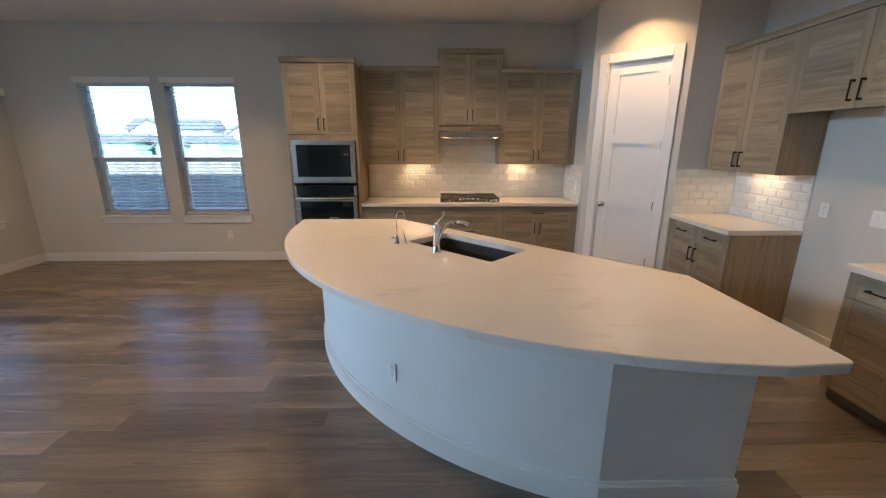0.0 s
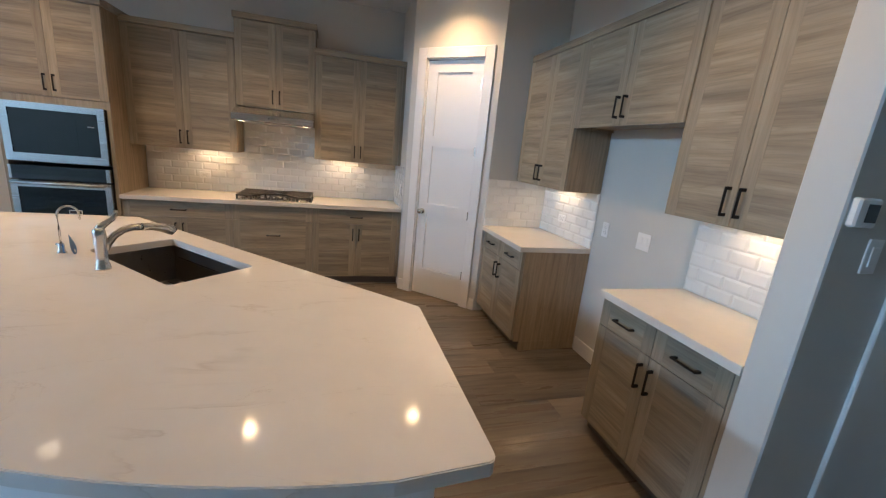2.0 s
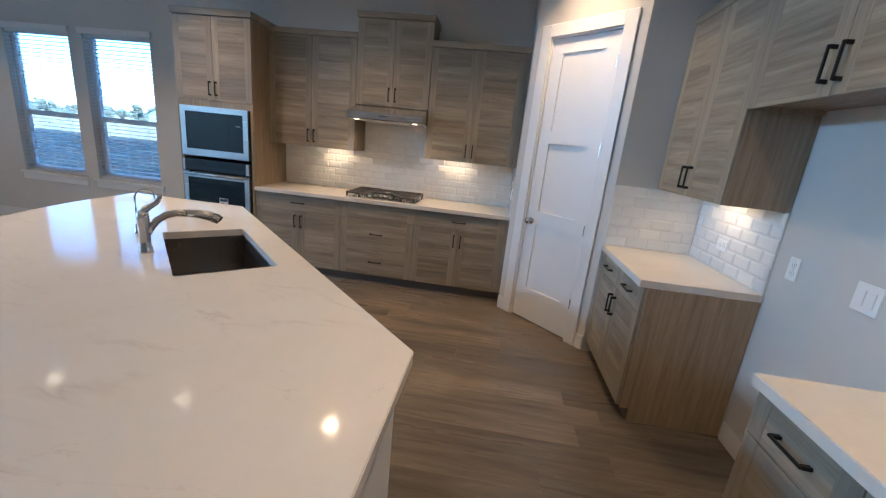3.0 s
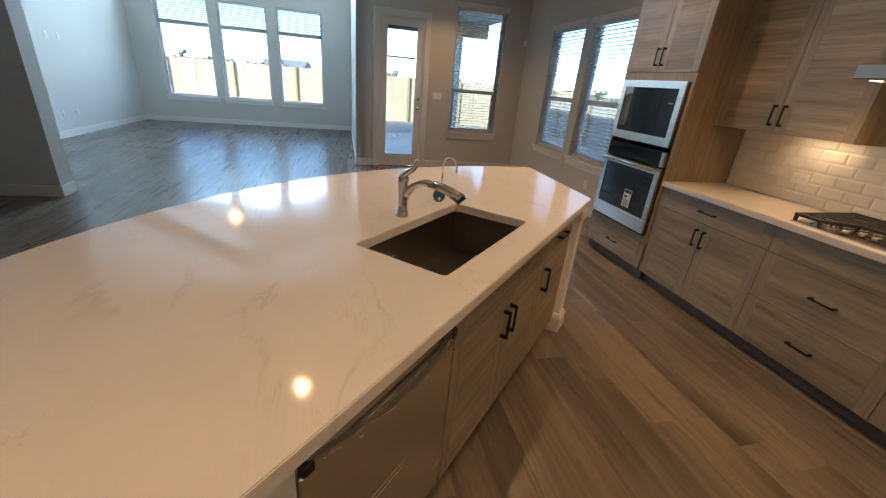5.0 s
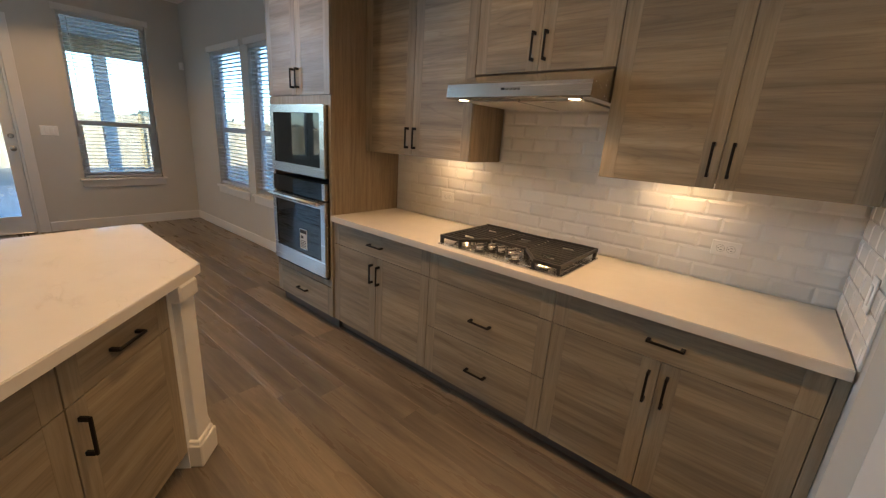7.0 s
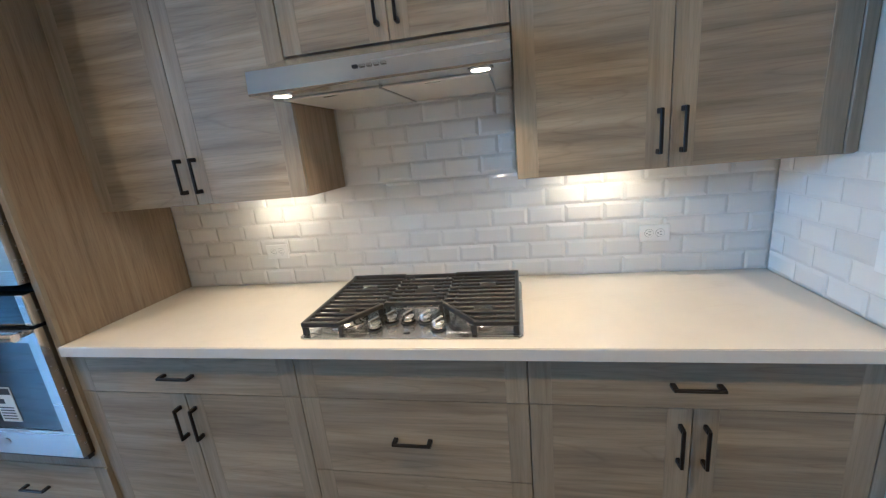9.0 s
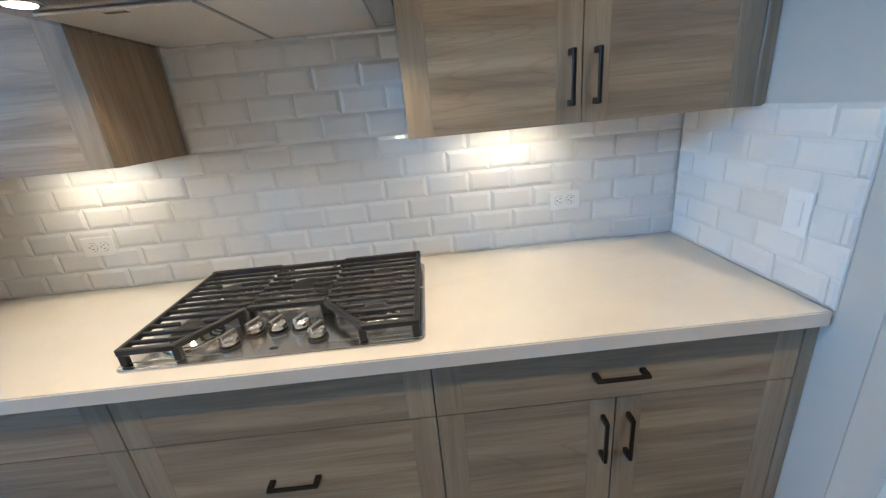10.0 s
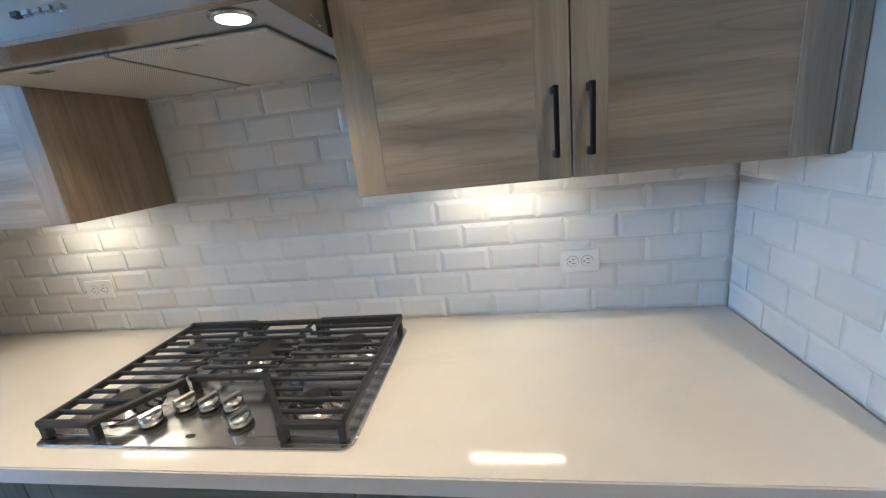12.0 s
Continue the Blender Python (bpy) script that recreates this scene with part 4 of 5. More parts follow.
ff = thing("filter_faucet", ISLE @ pose(0.49, 0.66, Z0), "slim chrome gooseneck drinking water faucet", "faucet")
bm = bmesh.new()
lathe(bm, [(0.021, 0), (0.021, 0.005), (0.014, 0.010), (0.012, 0.045), (0.008, 0.052)], seg=20)
part("body", bm, nickel, ff)
bm = bmesh.new()
pts = [(0, 0, 0.05), (0, 0, 0.12), (0, 0, 0.195)] + [(0, -0.042 + 0.042 * math.cos(a), 0.195 + 0.042 * math.sin(a)) for a in (math.pi * k / 10 for k in range(1, 11))] + [(0, -0.086, 0.165)]
tube(bm, pts, 0.0052, 10)
part("spout", bm, nickel, ff)
bm = bmesh.new()
tube(bm, [(0.008, 0, 0.034), (0.028, 0.0, 0.038), (0.058, 0.0, 0.034)], [0.007, 0.006, 0.007], 10)
part("lever", bm, nickel, ff)
bm = bmesh.new()
drop = [(0.036 * math.cos(a), 0.036 * math.sin(a)) for a in (radians(150 + 240 * k / 16) for k in range(17))] + [(0, 0.068)]
slab(bm, drop, [], 0.0012, pose(-0.062, -0.026, 0.038, 80, 0, -32))
tag = part("hang_tag", bm, blue_tag, ff, "blue paper hang tag")
bm = bmesh.new()
slab(bm, [(0.009 * math.cos(radians(k * 30)), -0.018 + 0.009 * math.sin(radians(k * 30))) for k in range(12)], [], 0.0006, pose(-0.062, -0.0263, 0.038, 80, 0, -32) @ Matrix.Translation((0, 0, 0.0014)))
part("tag_print", bm, label_mat, tag)

# ---- cooktop ----
ct = thing("gas_cooktop", pose(-1.3475, -0.343, 0.9145), "stainless five-burner gas cooktop with black iron grates", "cooktop")
CW, CD = 0.382, 0.258
ring = rounded((-CW, CD), (-CW, -CD), (CW, -CD), 0.03) + rounded((-CW, -CD), (CW, -CD), (CW, CD), 0.03) + rounded((CW, -CD), (CW, CD), (-CW, CD), 0.03) + rounded((CW, CD), (-CW, CD), (-CW, -CD), 0.03)
bm = bmesh.new()
slab(bm, ring, [], 0.007, None, bevel=0.003)
part("pan", bm, steel, ct)
for a, b, c in ((-CW + 0.025, -0.135, -0.225), (0.135, CW - 0.025, -0.225), (-0.12, 0.12, -0.02)):
    part("burner_bed", boxes((a, b, c, 0.235, 0.007, 0.0085), bevel=0.001), steel, ct)
for bx, by, br in ((-0.25, 0.12, 0.042), (-0.25, -0.13, 0.050), (0.25, 0.12, 0.050), (0.25, -0.13, 0.038), (0.0, 0.09, 0.060)):
    bm = bmesh.new()
    lathe(bm, [(br + 0.028, 0.0), (br + 0.026, 0.006), (br + 0.008, 0.008), (br, 0.020), (br - 0.004, 0.021)], (bx, by, 0.0085), 24)
    burner = part("burner", bm, chrome, ct)
    bm = bmesh.new()
    lathe(bm, [(br - 0.003, 0), (br - 0.003, 0.006), (br - 0.012, 0.009), (0.004, 0.010)], (bx, by, 0.0296), 24)
    part("burner_cap", bm, iron, burner)


def bar(bm, a, b, z, wide=0.011, high=0.013):
    a, b = Vector(a), Vector(b)
    d = b - a
    m = Matrix.Translation(((a.x + b.x) / 2, (a.y + b.y) / 2, z)) @ Matrix.Rotation(math.atan2(d.y, d.x), 4, "Z")
    r = bmesh.ops.create_cube(bm, size=1, matrix=m @ Matrix.Diagonal((d.length + wide * 0.9, wide, high, 1)))
    bmesh.ops.bevel(bm, geom=list({e for v in r["verts"] for e in v.link_edges}), offset=0.003, segments=1, affect="EDGES")


GZ = 0.047
for s, near in ((-1, 0.130), (1, 0.108)):
    bm = bmesh.new()
    pts = [(s * 0.364, 0.238), (s * 0.364, -0.236), (s * 0.232, -0.236), (s * near, -0.085), (s * near, 0.238)]
    for p, q in zip(pts[:3], pts[1:4]):
        bar(bm, p, q, GZ, 0.014, 0.018)
    bar(bm, pts[4], pts[0], GZ, 0.016, 0.024)
    bar(bm, (s * (near + 0.03), -0.085), (s * (near + 0.03), 0.238), GZ - 0.008, 0.010, 0.012)
    for k in range(11):
        y = -0.197 + k * 0.0395
        inner = near - 0.002 if y > -0.085 else near + (-0.085 - y) * (0.232 - near) / 0.151
        if k in (2, 8):
            bar(bm, (s * 0.364, y), (s * 0.285, y), GZ, 0.009)
            bar(bm, (s * inner, y), (s * 0.215, y), GZ, 0.009)
        else:
            bar(bm, (s * 0.364, y), (s * inner, y), GZ, 0.009)
    for fx, fy in ((0.360, -0.232), (0.360, 0.234), (near + 0.006, 0.234), (0.228, -0.232), (near + 0.006, -0.08)):
        box(bm, s * fx - 0.009, s * fx + 0.009, fy - 0.009, fy + 0.009, 0.0085, GZ - 0.004, 0.002)
    part("grate", bm, iron, ct, "black cast iron side grate")
bm = bmesh.new()
pts = [(-0.118, 0.238), (-0.118, -0.066), (0.096, -0.066), (0.096, 0.238)]
bar(bm, pts[1], pts[2], GZ, 0.013, 0.017)
bar(bm, pts[3], pts[0], GZ, 0.013, 0.017)
for gx in (-0.086, 0.066):
    bar(bm, (gx, -0.066), (gx, 0.238), GZ - 0.008, 0.010, 0.012)
for k in range(6):
    y = -0.020 + k * 0.0395
    if k in (2, 3):
        bar(bm, (-0.118, y), (-0.038, y), GZ, 0.009)
        bar(bm, (0.096, y), (0.036, y), GZ, 0.009)
    else:
        bar(bm, (-0.118, y), (0.096, y), GZ, 0.009)
for fx, fy in ((-0.113, -0.062), (0.091, -0.062), (-0.113, 0.234), (0.091, 0.234)):
    box(bm, fx - 0.008, fx + 0.008, fy - 0.008, fy + 0.008, 0.0085, GZ - 0.004, 0.002)
part("grate", bm, iron, ct, "black cast iron centre grate")
for kx, ky in ((-0.122, -0.193), (-0.078, -0.140), (-0.015, -0.140), (0.048, -0.140), (0.104, -0.195)):
    bm = bmesh.new()
    lathe(bm, [(0.027, 0.0), (0.027, 0.004)], (kx, ky, 0.0072), 20)
    kn = part("knob_base", bm, dark, ct)
    bm = bmesh.new()
    lathe(bm, [(0.0235, 0.0), (0.0235, 0.019), (0.021, 0.025), (0.003, 0.026)], (kx, ky, 0.0114), 24)
    box(bm, kx - 0.006, kx + 0.006, ky - 0.0235, ky + 0.0235, 0.026, 0.047, 0.002)
    bmesh.ops.rotate(bm, cent=(kx, ky, 0), matrix=Matrix.Rotation(radians(-25), 3, "Z"), verts=bm.verts[:])
    part("knob", bm, chrome, kn, "chrome control knob")
bm = bmesh.new()
slab(bm, [(0.012 * math.cos(radians(k * 24)), -0.225 + 0.006 * math.sin(radians(k * 24))) for k in range(15)], [], 0.0006, Matrix.Translation((0, 0, 0.0072)))
part("badge", bm, dark, ct)

# ---- range hood ----
HX, HW = -1.735, 0.770
hood = thing("range_hood", pose(HX, 0, 0), "stainless under-cabinet range hood with two lit lamps", "range hood")
bm = bmesh.new()
prof = [(-0.014, 1.855), (-0.335, 1.855), (-0.578, 1.775), (-0.585, 1.712), (-0.580, 1.706), (-0.014, 1.706)]
slab(bm, prof, [], HW, Matrix(((0, 0, 1, 0), (1, 0, 0, 0), (0, 1, 0, 0), (0, 0, 0, 1))), mi=0)
part("canopy", bm, steel, hood)
for k in (0, 1):
    f = part("filter", boxes((0.045 + k * 0.335, 0.37 + k * 0.335, -0.475, -0.03, 1.6985, 1.7050), bevel=0.002), mesh_filter, hood, "metal mesh grease filter")
    part("latch", boxes((0.175 + k * 0.335, 0.225 + k * 0.335, -0.462, -0.447, 1.6966, 1.6984), bevel=0.001), steel, f)
part("filter_rail", boxes((0.3705, 0.3795, -0.475, -0.03, 1.6975, 1.7050)), sink_steel, hood)
for lx in (0.083, HW - 0.083):
    bm = bmesh.new()
    lathe(bm, [(0.036, 0.0), (0.036, -0.003), (0.028, -0.005), (0.0275, -0.002)], (lx, -0.540, 1.7058), 24)
    lt = part("lamp_ring", bm, chrome, hood)
    bm = bmesh.new()
    rod(bm, (lx, -0.540, 1.7035), (lx, -0.540, 1.7005), 0.026, seg=24)
    part("lamp", bm, warm_glow, lt, "glowing warm lamp")
    disc_lamp((HX + lx, -0.540, 1.699), 0.05, 0.095, 120)
for k in range(5):
    part("button", boxes((0.335 + k * 0.021, 0.350 + k * 0.021, -0.5865, -0.579, 1.742, 1.751), bevel=0.001), chrome if k else dark, hood)

# ---- outlets and switches ----
def plate(m, label, kind="outlet", wide=0.072, high=0.116):
    ob = thing("wall_outlet" if kind == "outlet" else "light_switch", m, label, kind)
    part("plate", boxes((-wide / 2, wide / 2, -0.006, 0, -high / 2, high / 2), bevel=0.0025), plate_mat, ob)
    n = 2 if kind == "outlet" else max(1, round(wide / 0.072))
    for k in range(n):
        if kind == "outlet":
            lying = wide > high
            cx, cz = ((k - 0.5) * 0.042, 0) if lying else (0, (k - 0.5) * 0.042)
            bm = bmesh.new()
            rod(bm, (cx, -0.0078, cz), (cx, -0.0055, cz), 0.0165, seg=18)
            s = part("socket", bm, plate_mat, ob)
            # dark disc stands in for the shaded gap around the socket
            bm = bmesh.new()
            rod(bm, (cx, -0.0063, cz), (cx, -0.0055, cz), 0.0174, seg=18)
            part("socket_gap_shade", bm, dark, s)
            for o in (-0.0065, 0.0065):
                bx_ = (cx - 0.002, cx + 0.0065, cz + o - 0.0011, cz + o + 0.0011) if lying else (cx + o - 0.0011, cx + o + 0.0011, cz - 0.002, cz + 0.0065)
                part("slot", boxes((bx_[0], bx_[1], -0.0084, -0.0076, bx_[2], bx_[3])), ink, s)
            bm = bmesh.new()
            g = -0.0085
            rod(bm, (cx + (g if lying else 0), -0.0084, cz + (0 if lying else g)), (cx + (g if lying else 0), -0.0076, cz + (0 if lying else g)), 0.0024, seg=10)
            part("ground_hole", bm, ink, s)
        else:
            cx = (k - (n - 1) / 2) * 0.046
            part("rocker", boxes((cx - 0.016, cx + 0.016, -0.010, -0.005, -0.033, 0.033), bevel=0.002), plate_mat, ob)
    return ob


TF = -0.0128
plate(pose(-0.422, TF, 1.085), "white outlet in the tile beside the cooktop", wide=0.116, high=0.072)
plate(pose(-2.145, TF, 1.085), "white outlet in the tile near the oven tower", wide=0.116, high=0.072)
plate(Matrix.Translation((-0.002, -0.52, 1.12)) @ FACE, "white rocker switch on the tiled pantry return", "switch")
plate(pose(-4.71, 0, 0.38), "white outlet low on the nook wall")
plate(ISLE @ pose(-0.13, 1.2265, 0.387) @ Matrix.Rotation(radians(180), 4, "Z"), "white outlet on the curved island wall")
plate(east(-2.44) @ Matrix.Translation((0.0, 0.002, 1.11)), "white outlet in the refrigerator gap")
plate(east(-2.85) @ Matrix.Translation((0.0, 0.002, 1.11)), "white blank plate in the refrigerator gap", "switch", wide=0.12, high=0.12)
plate(east(-1.83) @ Matrix.Translation((0.0, -0.0105, 1.085)), "white outlet in the pantry-side tile", wide=0.116, high=0.072)
plate(east(-3.79) @ Matrix.Translation((0.0, -0.0105, 1.085)), "white outlet in the wall-end tile", wide=0.116, high=0.072)
plate(pose(XL, -1.585, 1.28, 0, 0, 90), "white triple switch beside the patio door", "switch", wide=0.164)
plate(pose(0.93, -4.222, 1.39), "white switch on the wall end", "switch")
for sx, sz, kd in ((-9.04, 1.71, "switch"), (-9.39, 1.71, "outlet"), (-8.95, 0.41, "outlet"), (-9.37, 0.41, "outlet")):
    plate(pose(sx, YS, sz, 0, 0, 180), "white wall plate on the great room wall", kd)
th = thing("thermostat", pose(0.80, -4.222, 1.53), "white wall thermostat with dark display", "thermostat")
part("case", boxes((-0.05, 0.05, -0.026, 0, -0.045, 0.045), bevel=0.006), plate_mat, th)
part("display", boxes((-0.012, 0.040, -0.0275, -0.0255, -0.028, 0.028)), black_glass, th)
md = thing("alarm_sensor", pose(XL + 0.04, -0.04, 2.27, 0, 0, 45), "small white alarm sensor in the nook corner", "sensor")
part("case", boxes((-0.03, 0.03, -0.035, 0, -0.05, 0.05), bevel=0.01), plate_mat, md)

# ---- lamps ----
def can(x, y, watts):
    ob = thing("ceiling_light", pose(x, y, CEIL), "round recessed warm ceiling light, lit", "ceiling light", "recessed ceiling lights")
    bm = bmesh.new()
    lathe(bm, [(0.088, 0.0), (0.088, -0.004), (0.070, -0.008), (0.068, -0.003)], seg=28)
    part("trim_ring", bm, trim_paint, ob)
    bm = bmesh.new()
    rod(bm, (0, 0, -0.0005), (0, 0, -0.004), 0.066, seg=24)
    part("lens", bm, soft_glow, ob)
    disc_lamp((x, y, CEIL - 0.012), 0.075, watts, 112)


# the last one, at (0.15, -3.60), is unseen: added to brighten the wall-end side
for cx, cy in ((0.15, -1.40), (-1.49, -1.38), (-3.10, -1.38), (-4.53, -1.44), (-6.50, -1.45), (-3.11, -3.64), (0.15, -3.60)):
    can(cx, cy, 0.76)


def under_light(m, w, at=0.5, long=0.30, watts=0.055):
    """A slim light bar under a wall cabinet of width w, in its frame."""
    ob = thing("undercabinet_light", m, "slim lit light bar under wall cabinet", "light bar", "under-cabinet lights")
    part("case", boxes((w * at - long / 2 - 0.01, w * at + long / 2 + 0.01, -0.14, -0.105, UB + 0.008, UB + 0.0198), bevel=0.002), plate_mat, ob)
    part("lens", boxes((w * at - long / 2, w * at + long / 2, -0.135, -0.110, UB + 0.0065, UB + 0.0078)), warm_glow, ob)
    p = m @ Vector((w * at, -0.1225, UB + 0.004))
    strip_lamp(p, long, 0.02, watts * 0.42, math.degrees(m.to_euler().z))


under_light(pose(-0.962, 0, 0), 0.934, 0.333)
under_light(pose(-2.703, 0, 0), 0.966, 0.68)
under_light(east(-1.447), 0.855)
under_light(east(-3.308), 0.747)

# ---- niche built-in ----
NX = -3.99
base_unit(pose(NX + 0.0, -6.33, 0) @ Matrix.Rotation(radians(180), 4, "Z") @ Matrix.Translation((-0.9, 0.62, 0)), 0.88, "grey-washed wood niche base cabinet with two doors", "doors")
counter("countertop", rect(-4.055, -2.31, -6.99, -6.30), "white quartz countertop in the niche")
wall_unit(Matrix.Translation((NX, -6.99, 0)) @ Matrix.Rotation(radians(180), 4, "Z") @ Matrix.Translation((-0.9, 0, 0)), 0.9, 1.56, 2.515, "grey-washed wood niche wall cabinet", cap=0.0)
backsplash(Matrix.Translation((-2.31, -7.0, 0)) @ Matrix.Rotation(radians(180), 4, "Z"), [(0.0, 1.74, 0.9145, 1.56)], "white subway tile in the niche")
strip_lamp((-3.5, -6.80, 1.545), 0.5, 0.02, 0.12)

# ---- great room fan and beam ----
fan = thing("ceiling_fan", pose(-9.6, -5.72, 3.62), "dark ceiling fan with glowing glass bowl light", "ceiling fan")
bm = bmesh.new()
lathe(bm, [(0.02, -0.075), (0.09, -0.06), (0.13, -0.02), (0.14, 0.02), (0.12, 0.03)], seg=28)
part("bowl_light", bm, warm_glow, fan, "glowing glass bowl")
bm = bmesh.new()
lathe(bm, [(0.12, 0.032), (0.14, 0.06), (0.14, 0.13), (0.06, 0.16)], seg=28)
part("motor", bm, brown_beam, fan)
bm = bmesh.new()
rod(bm, (0, 0, 0.16), (0, 0, PEAK - 3.64), 0.014)
part("downrod", bm, brown_beam, fan)
for k in range(5):
    bm = bmesh.new()
    slab(bm, [(0.12, -0.03), (0.25, -0.065), (0.68, -0.07), (0.70, 0.0), (0.68, 0.07), (0.25, 0.065), (0.12, 0.03)], [], 0.007, Matrix.Rotation(radians(72 * k + 20), 4, "Z") @ pose(0, 0, 0.075, 8))
    part("blade", bm, brown_beam, fan)
bx = -10.5
for s, y0 in ((1, YN), (-1, YS)):
    bm = bmesh.new()
    slab(bm, [(y0, EAVE - 0.02), (RIDGE, PEAK - 0.02), (RIDGE, PEAK - 0.26), (y0, EAVE - 0.26)], [], 0.16, plane_yz(bx))
    structure("beam" if s > 0 else "beam_south", bm, brown_beam, "dark stained wood rafter beam under the vault", "beam")

# ---- outside ----
GZ0 = -0.35
structure("ground", boxes((-700, 400, -400, 700, GZ0 - 0.3, GZ0)), dirt, "bare tan dirt yard reaching the horizon", "ground")
structure("patio", boxes((-11.2, XL - TH, YN + TH + 0.001, 0.3, GZ0, -0.04), bevel=0.01), concrete, "grey concrete patio slab", "patio")
pr = thing("patio_cover", pose(0, 0, 0), "patio roof with painted beam and post", "patio cover")
part("soffit", boxes((-11.0, XL - TH - 0.002, YN + TH + 0.002, 0.4, 2.92, 3.0)), siding, pr)
part("beam", boxes((-11.0, -10.8, YN + TH + 0.002, 0.4, 2.62, 2.92)), fence_wood, pr, "sunlit tan beam")
part("post", boxes((-11.0, -10.8, -0.45, -0.25, -0.04, 2.62), bevel=0.01), siding, pr)


def fence(m, long, high, label, step=0.15, wood_m=fence_wood):
    ob = thing("fence", m, label, "fence")
    bm = bmesh.new()
    box(bm, 0, 0.146, 0, 0.018, 0.04, high)
    me = bpy.data.meshes.new("picket")
    bm.to_mesh(me)
    bm.free()
    me.materials.append(wood_m)
    n = int(long / step)
    for k in range(n):
        p = new("picket", me)
        p.parent = ob
        p.matrix_local = pose(k * step, 0, 0.002 * ((k * 7) % 3))
    for z in (0.3, high * 0.55, high - 0.22):
        part("rail", boxes((0, long, 0.019, 0.057, z, z + 0.09)), wood_m, ob)
    for k in range(int(long / 2.4) + 1):
        part("post", boxes((k * 2.4, k * 2.4 + 0.09, -0.092, -0.001, 0, high + 0.05)), post_wood, ob)
    return ob


fence(pose(-19.0, -22.0, GZ0, 0, 0, 90), 30.0, 1.93, "tan cedar picket fence in sunlight")
fence(pose(-19.0, 6.0, GZ0, 0, 0, 0), 22.0, 1.56, "shaded grey-tan picket fence behind the nook", wood_m=grey_fence)


def house(m, w, d, h, roof, label, wall_m):
    ob = thing("house", m, label, "house")
    part("wall", boxes((-w / 2, w / 2, 0, d, 0, h)), wall_m, ob)
    bm = bmesh.new()
    slab(bm, [(-0.6, h), (d / 2, h + roof), (d + 0.6, h)], [], w + 1.2, Matrix(((0, 0, 1, -w / 2 - 0.6), (1, 0, 0, 0), (0, 1, 0, 0), (0, 0, 0, 1))))
    part("roof", bm, shingle, ob)
    bm = bmesh.new()
    gw = w * 0.22
    slab(bm, [(-gw, 0), (gw, 0), (gw, h - 0.2), (0, h + roof * 0.75), (-gw, h - 0.2)], [], d / 2 + 1.2, Matrix(((1, 0, 0, -w * 0.2), (0, 0, 1, -1.2), (0, 1, 0, 0), (0, 0, 0, 1))))
    part("front_gable", bm, wall_m, ob)
    bm = bmesh.new()
    slab(bm, [(-gw - 0.5, h - 0.75), (0, h + roof * 0.75), (gw + 0.5, h - 0.75), (gw + 0.5, h - 0.45), (0, h + roof * 0.75 + 0.35), (-gw - 0.5, h - 0.45)], [], d / 2 + 1.6, Matrix(((1, 0, 0, -w * 0.2), (0, 0, 1, -1.6), (0, 1, 0, 0), (0, 0, 0, 1))))
    part("gable_roof", bm, shingle, ob)
    for k, wx in enumerate((-0.42, -0.2, 0.08, 0.22, 0.38)):
        for z in ([0.9, 3.7] if h > 4 else [0.9]):
            y = -1.2 if abs(wx + 0.2) < 0.2 and k == 1 else 0
            win = part("window", boxes((wx * w - 0.65, wx * w + 0.65, y - 0.06, y - 0.01, z, z + 1.5)), vinyl, ob)
            part("pane", boxes((wx * w - 0.55, wx * w + 0.55, y - 0.08, y - 0.061, z + 0.1, z + 1.4)), far_glass, win)
    return ob


house(pose(-62, 88, GZ0, 0, 0, 12), 17, 12, 5.4, 2.6, "two-storey white house with grey shingle roof", siding)
house(pose(-44, 92, GZ0, 0, 0, -8), 18, 12, 4.2, 2.6, "white house with grey shingle roof, far off", siding)
house(pose(-64, 70, GZ0, 0, 0, 5), 13, 10, 2.5, 1.6, "unfinished house with green wall sheathing", green_sheath)
house(pose(-50, 74, GZ0, 0, 0, 5), 12, 10, 2.5, 1.4, "unfinished low house with green sheathing", green_sheath)
house(pose(-120, -18, GZ0, 0, 0, 80), 9, 7, 2.6, 1.5, "small white outbuilding beyond the fence", siding)

# far woods
rng = random.Random(5)
bm = bmesh.new()
for k in range(2600):
    a = radians(rng.uniform(150, 245)) if k < 1900 else radians(rng.uniform(100, 150))
    d = rng.uniform(120, 190)
    h = 1.2 + 1.9 * rng.random() ** 2 + 0.7 * math.sin(a * 37) + 0.5 * math.sin(a * 91)
    c = Vector((d * math.cos(a), d * math.sin(a), GZ0 + rng.uniform(0.3, 1.0) * h))
    r = bmesh.ops.create_icosphere(bm, subdivisions=1, radius=1.0, matrix=Matrix.LocRotScale(c, Euler((rng.random() * 6, rng.random() * 6, 0)), (rng.uniform(0.5, 1.3), rng.uniform(0.5, 1.3), rng.uniform(0.4, 0.9))))
    for v in r["verts"]:
        v.co += Vector((rng.uniform(-0.25, 0.25), rng.uniform(-0.25, 0.25), rng.uniform(-0.25, 0.3)))
tagged(mesh_ob("far_woods", bm, leaf_mat), "low green tree line far beyond the fence", "trees", "", "stuff")

tree = thing("tree", pose(-48, -22.5, GZ0), "bare leafless tree beyond the fence", "tree")
bm = bmesh.new()
rngt = random.Random(3)


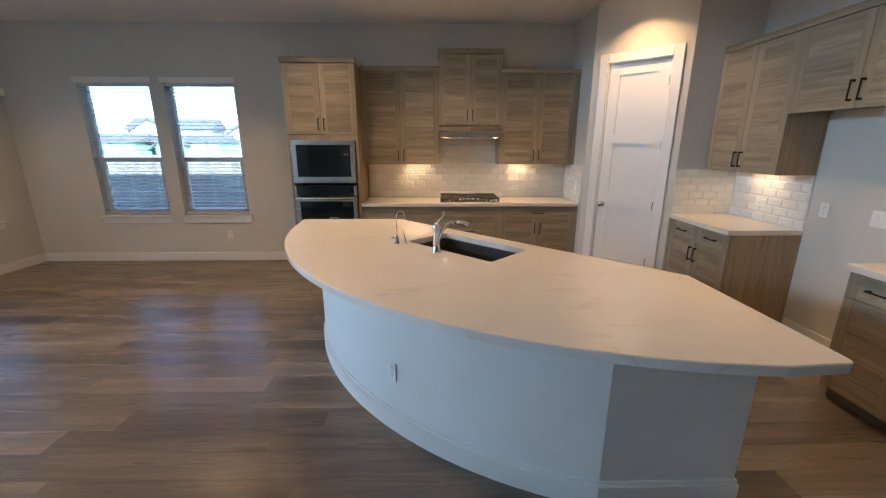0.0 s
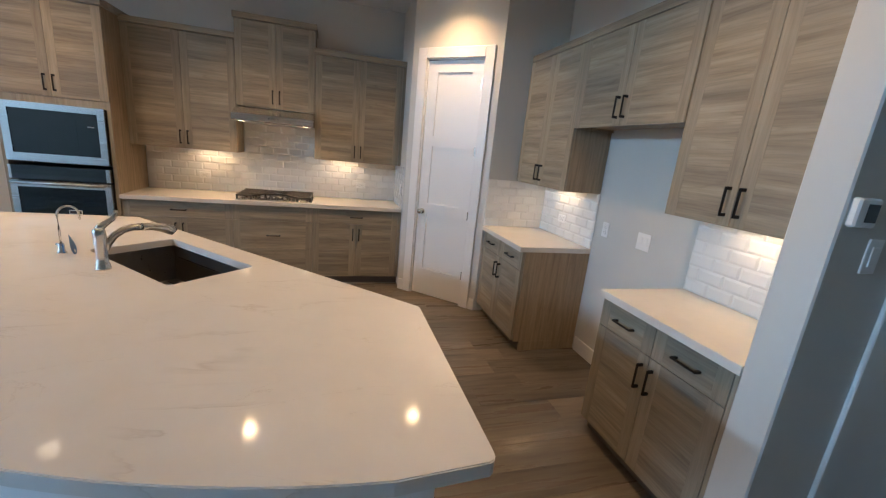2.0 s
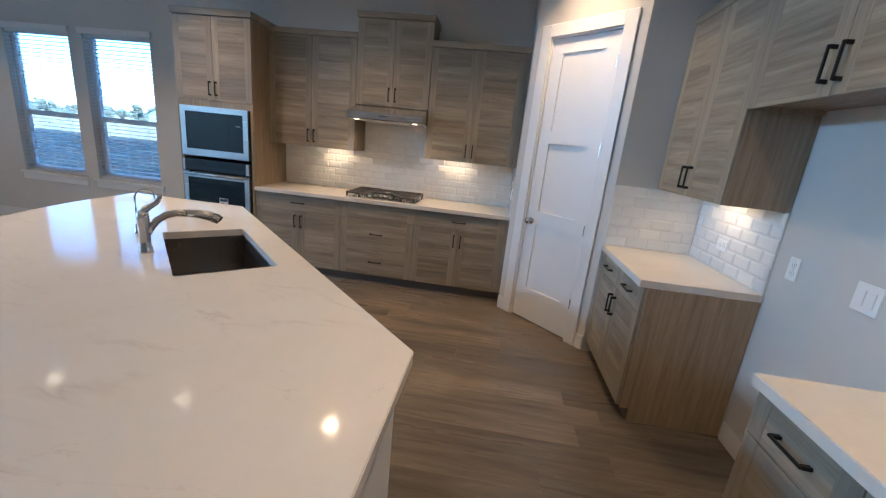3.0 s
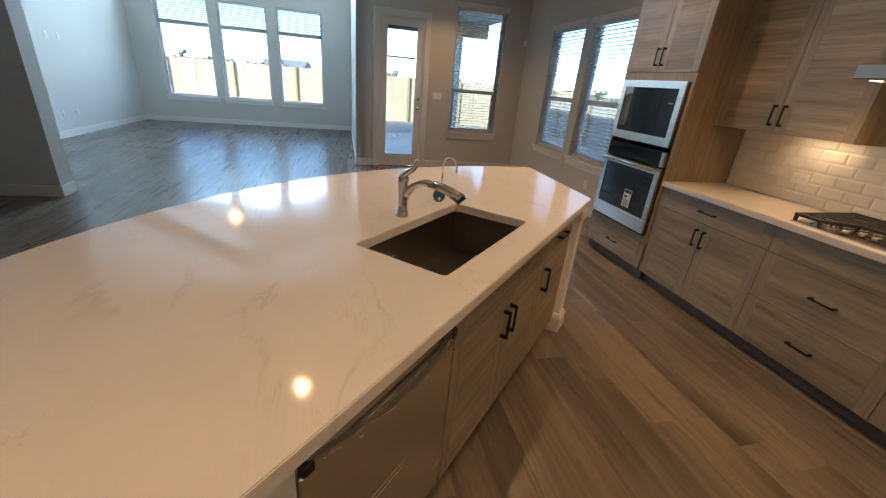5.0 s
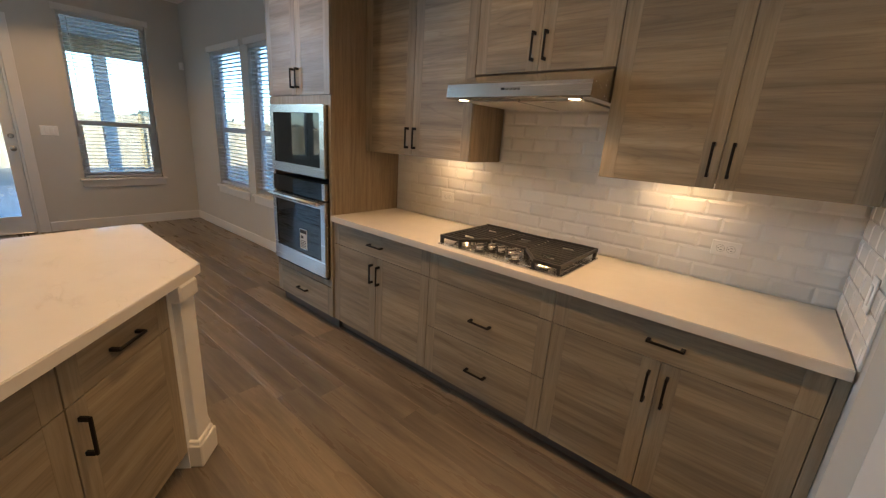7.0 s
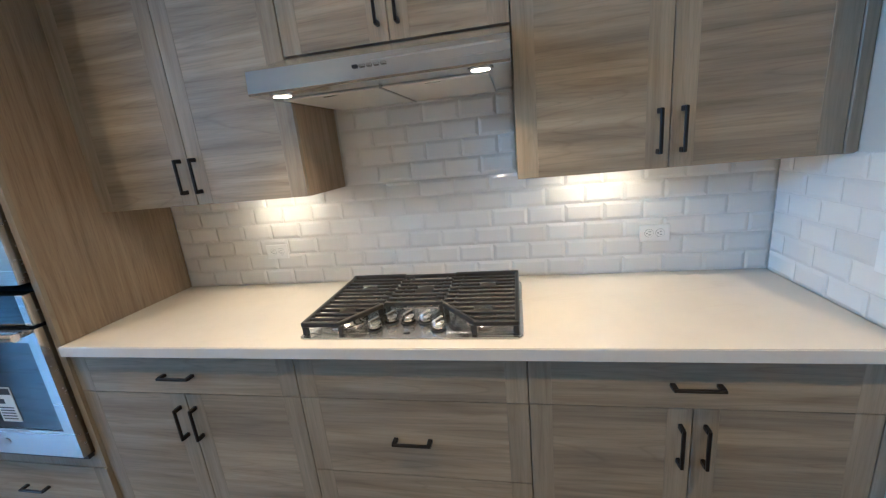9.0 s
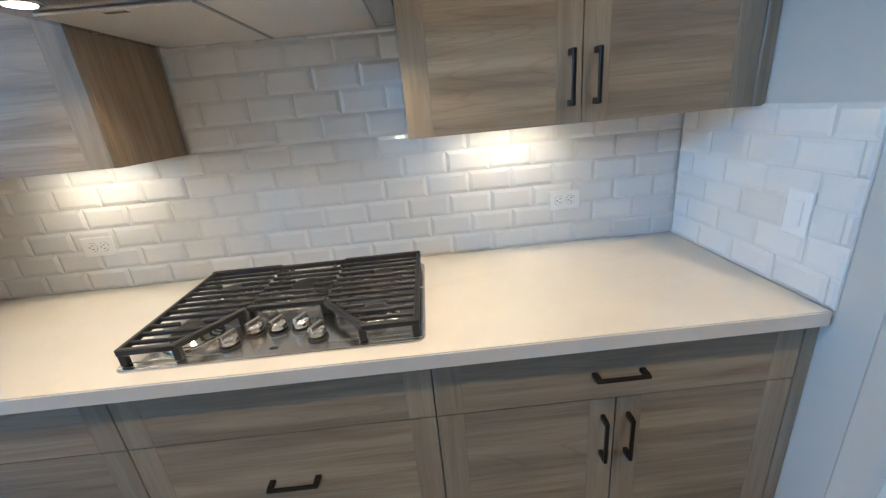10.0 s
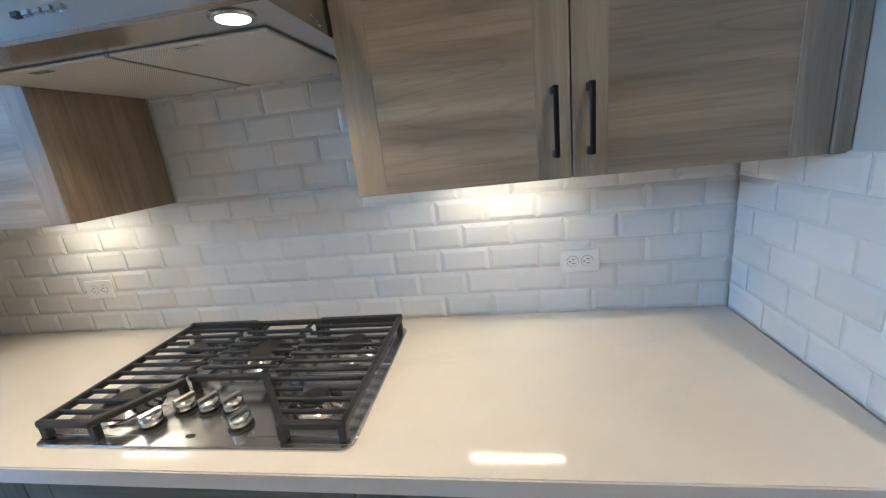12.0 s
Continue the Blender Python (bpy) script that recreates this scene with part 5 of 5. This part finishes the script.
def limb(bm, p, d, r, n):
    q = p + d
    tube(bm, [p, (p + q) / 2 + Vector((rngt.uniform(-0.08, 0.08), rngt.uniform(-0.08, 0.08), 0)) * d.length, q], [r, r * 0.8, r * 0.62], 6)
    if n:
        for _ in range(3):
            e = d.normalized() + Vector((rngt.uniform(-0.8, 0.8), rngt.uniform(-0.8, 0.8), rngt.uniform(-0.1, 0.5)))
            limb(bm, q, e.normalized() * d.length * rngt.uniform(0.6, 0.85), r * 0.55, n - 1)


limb(bm, Vector((0, 0, 0)), Vector((0.1, 0, 1.5)), 0.14, 4)
part("trunk", bm, bark, tree)

# ---- floor ----
floor = structure("floor", boxes((XG - TH, -3.9, YS - TH, 0.0, -0.30, -0.0078), (-3.9, XR + TH, -7.1, 0.0, -0.30, -0.0078), (XR + TH, 3.5, -7.1, -4.15, -0.30, -0.0078)), plank_far, "wood-look plank floor in warm grey brown", "floor")
PW, PL = 0.18, 1.22
_planks = {}


def plank_mesh(long):
    key = round(long, 2)
    if key not in _planks:
        bm = bmesh.new()
        box(bm, 0.0002, long - 0.0002, 0.0002, PW - 0.0002, -0.0075, 0.0, 0.0004)
        me = bpy.data.meshes.new("plank")
        bm.to_mesh(me)
        bm.free()
        me.materials.append(plank_mat)
        _planks[key] = me
    return _planks[key]


rng = random.Random(11)
verts, faces = [], []
count = 0
row = 0
y = YS
while y < 0:
    x = XG + 0.002 - rng.uniform(0, PL)
    edge = -3.9 if y < -7.1 else 3.4 if y < -4.3 else XR + 0.1
    while x < edge:
        a, b = max(x, XG + 0.002), min(x + PL, edge)
        yt = min(y + PW, -0.001)
        if b - a > 0.05:
            if a > -5.6 and b < 1.9 and y > -5.4 and yt - y > PW - 0.005 and count < 300:
                p = new("plank", plank_mesh(b - a))
                p.parent = floor
                p.matrix_world = pose(a, y, 0)
                count += 1
            else:
                i = len(verts)
                for z, e in ((-0.0075, 0.0002), (-0.0004, 0.0002), (0.0, 0.0006)):
                    verts += [(a + e, y + e, z), (b - e, y + e, z), (b - e, yt - e, z), (a + e, yt - e, z)]
                for q in (0, 4):
                    faces += [(i + q + k, i + q + (k + 1) % 4, i + q + 4 + (k + 1) % 4, i + q + 4 + k) for k in range(4)]
                faces.append((i + 8, i + 9, i + 10, i + 11))
        x += PL
    y += PW
me = bpy.data.meshes.new("planks")
me.from_pydata(verts, [], faces)
me.materials.append(plank_far)
far = new("planks", me)
far.parent = floor
tagged(far, "", "", "", "stuff")
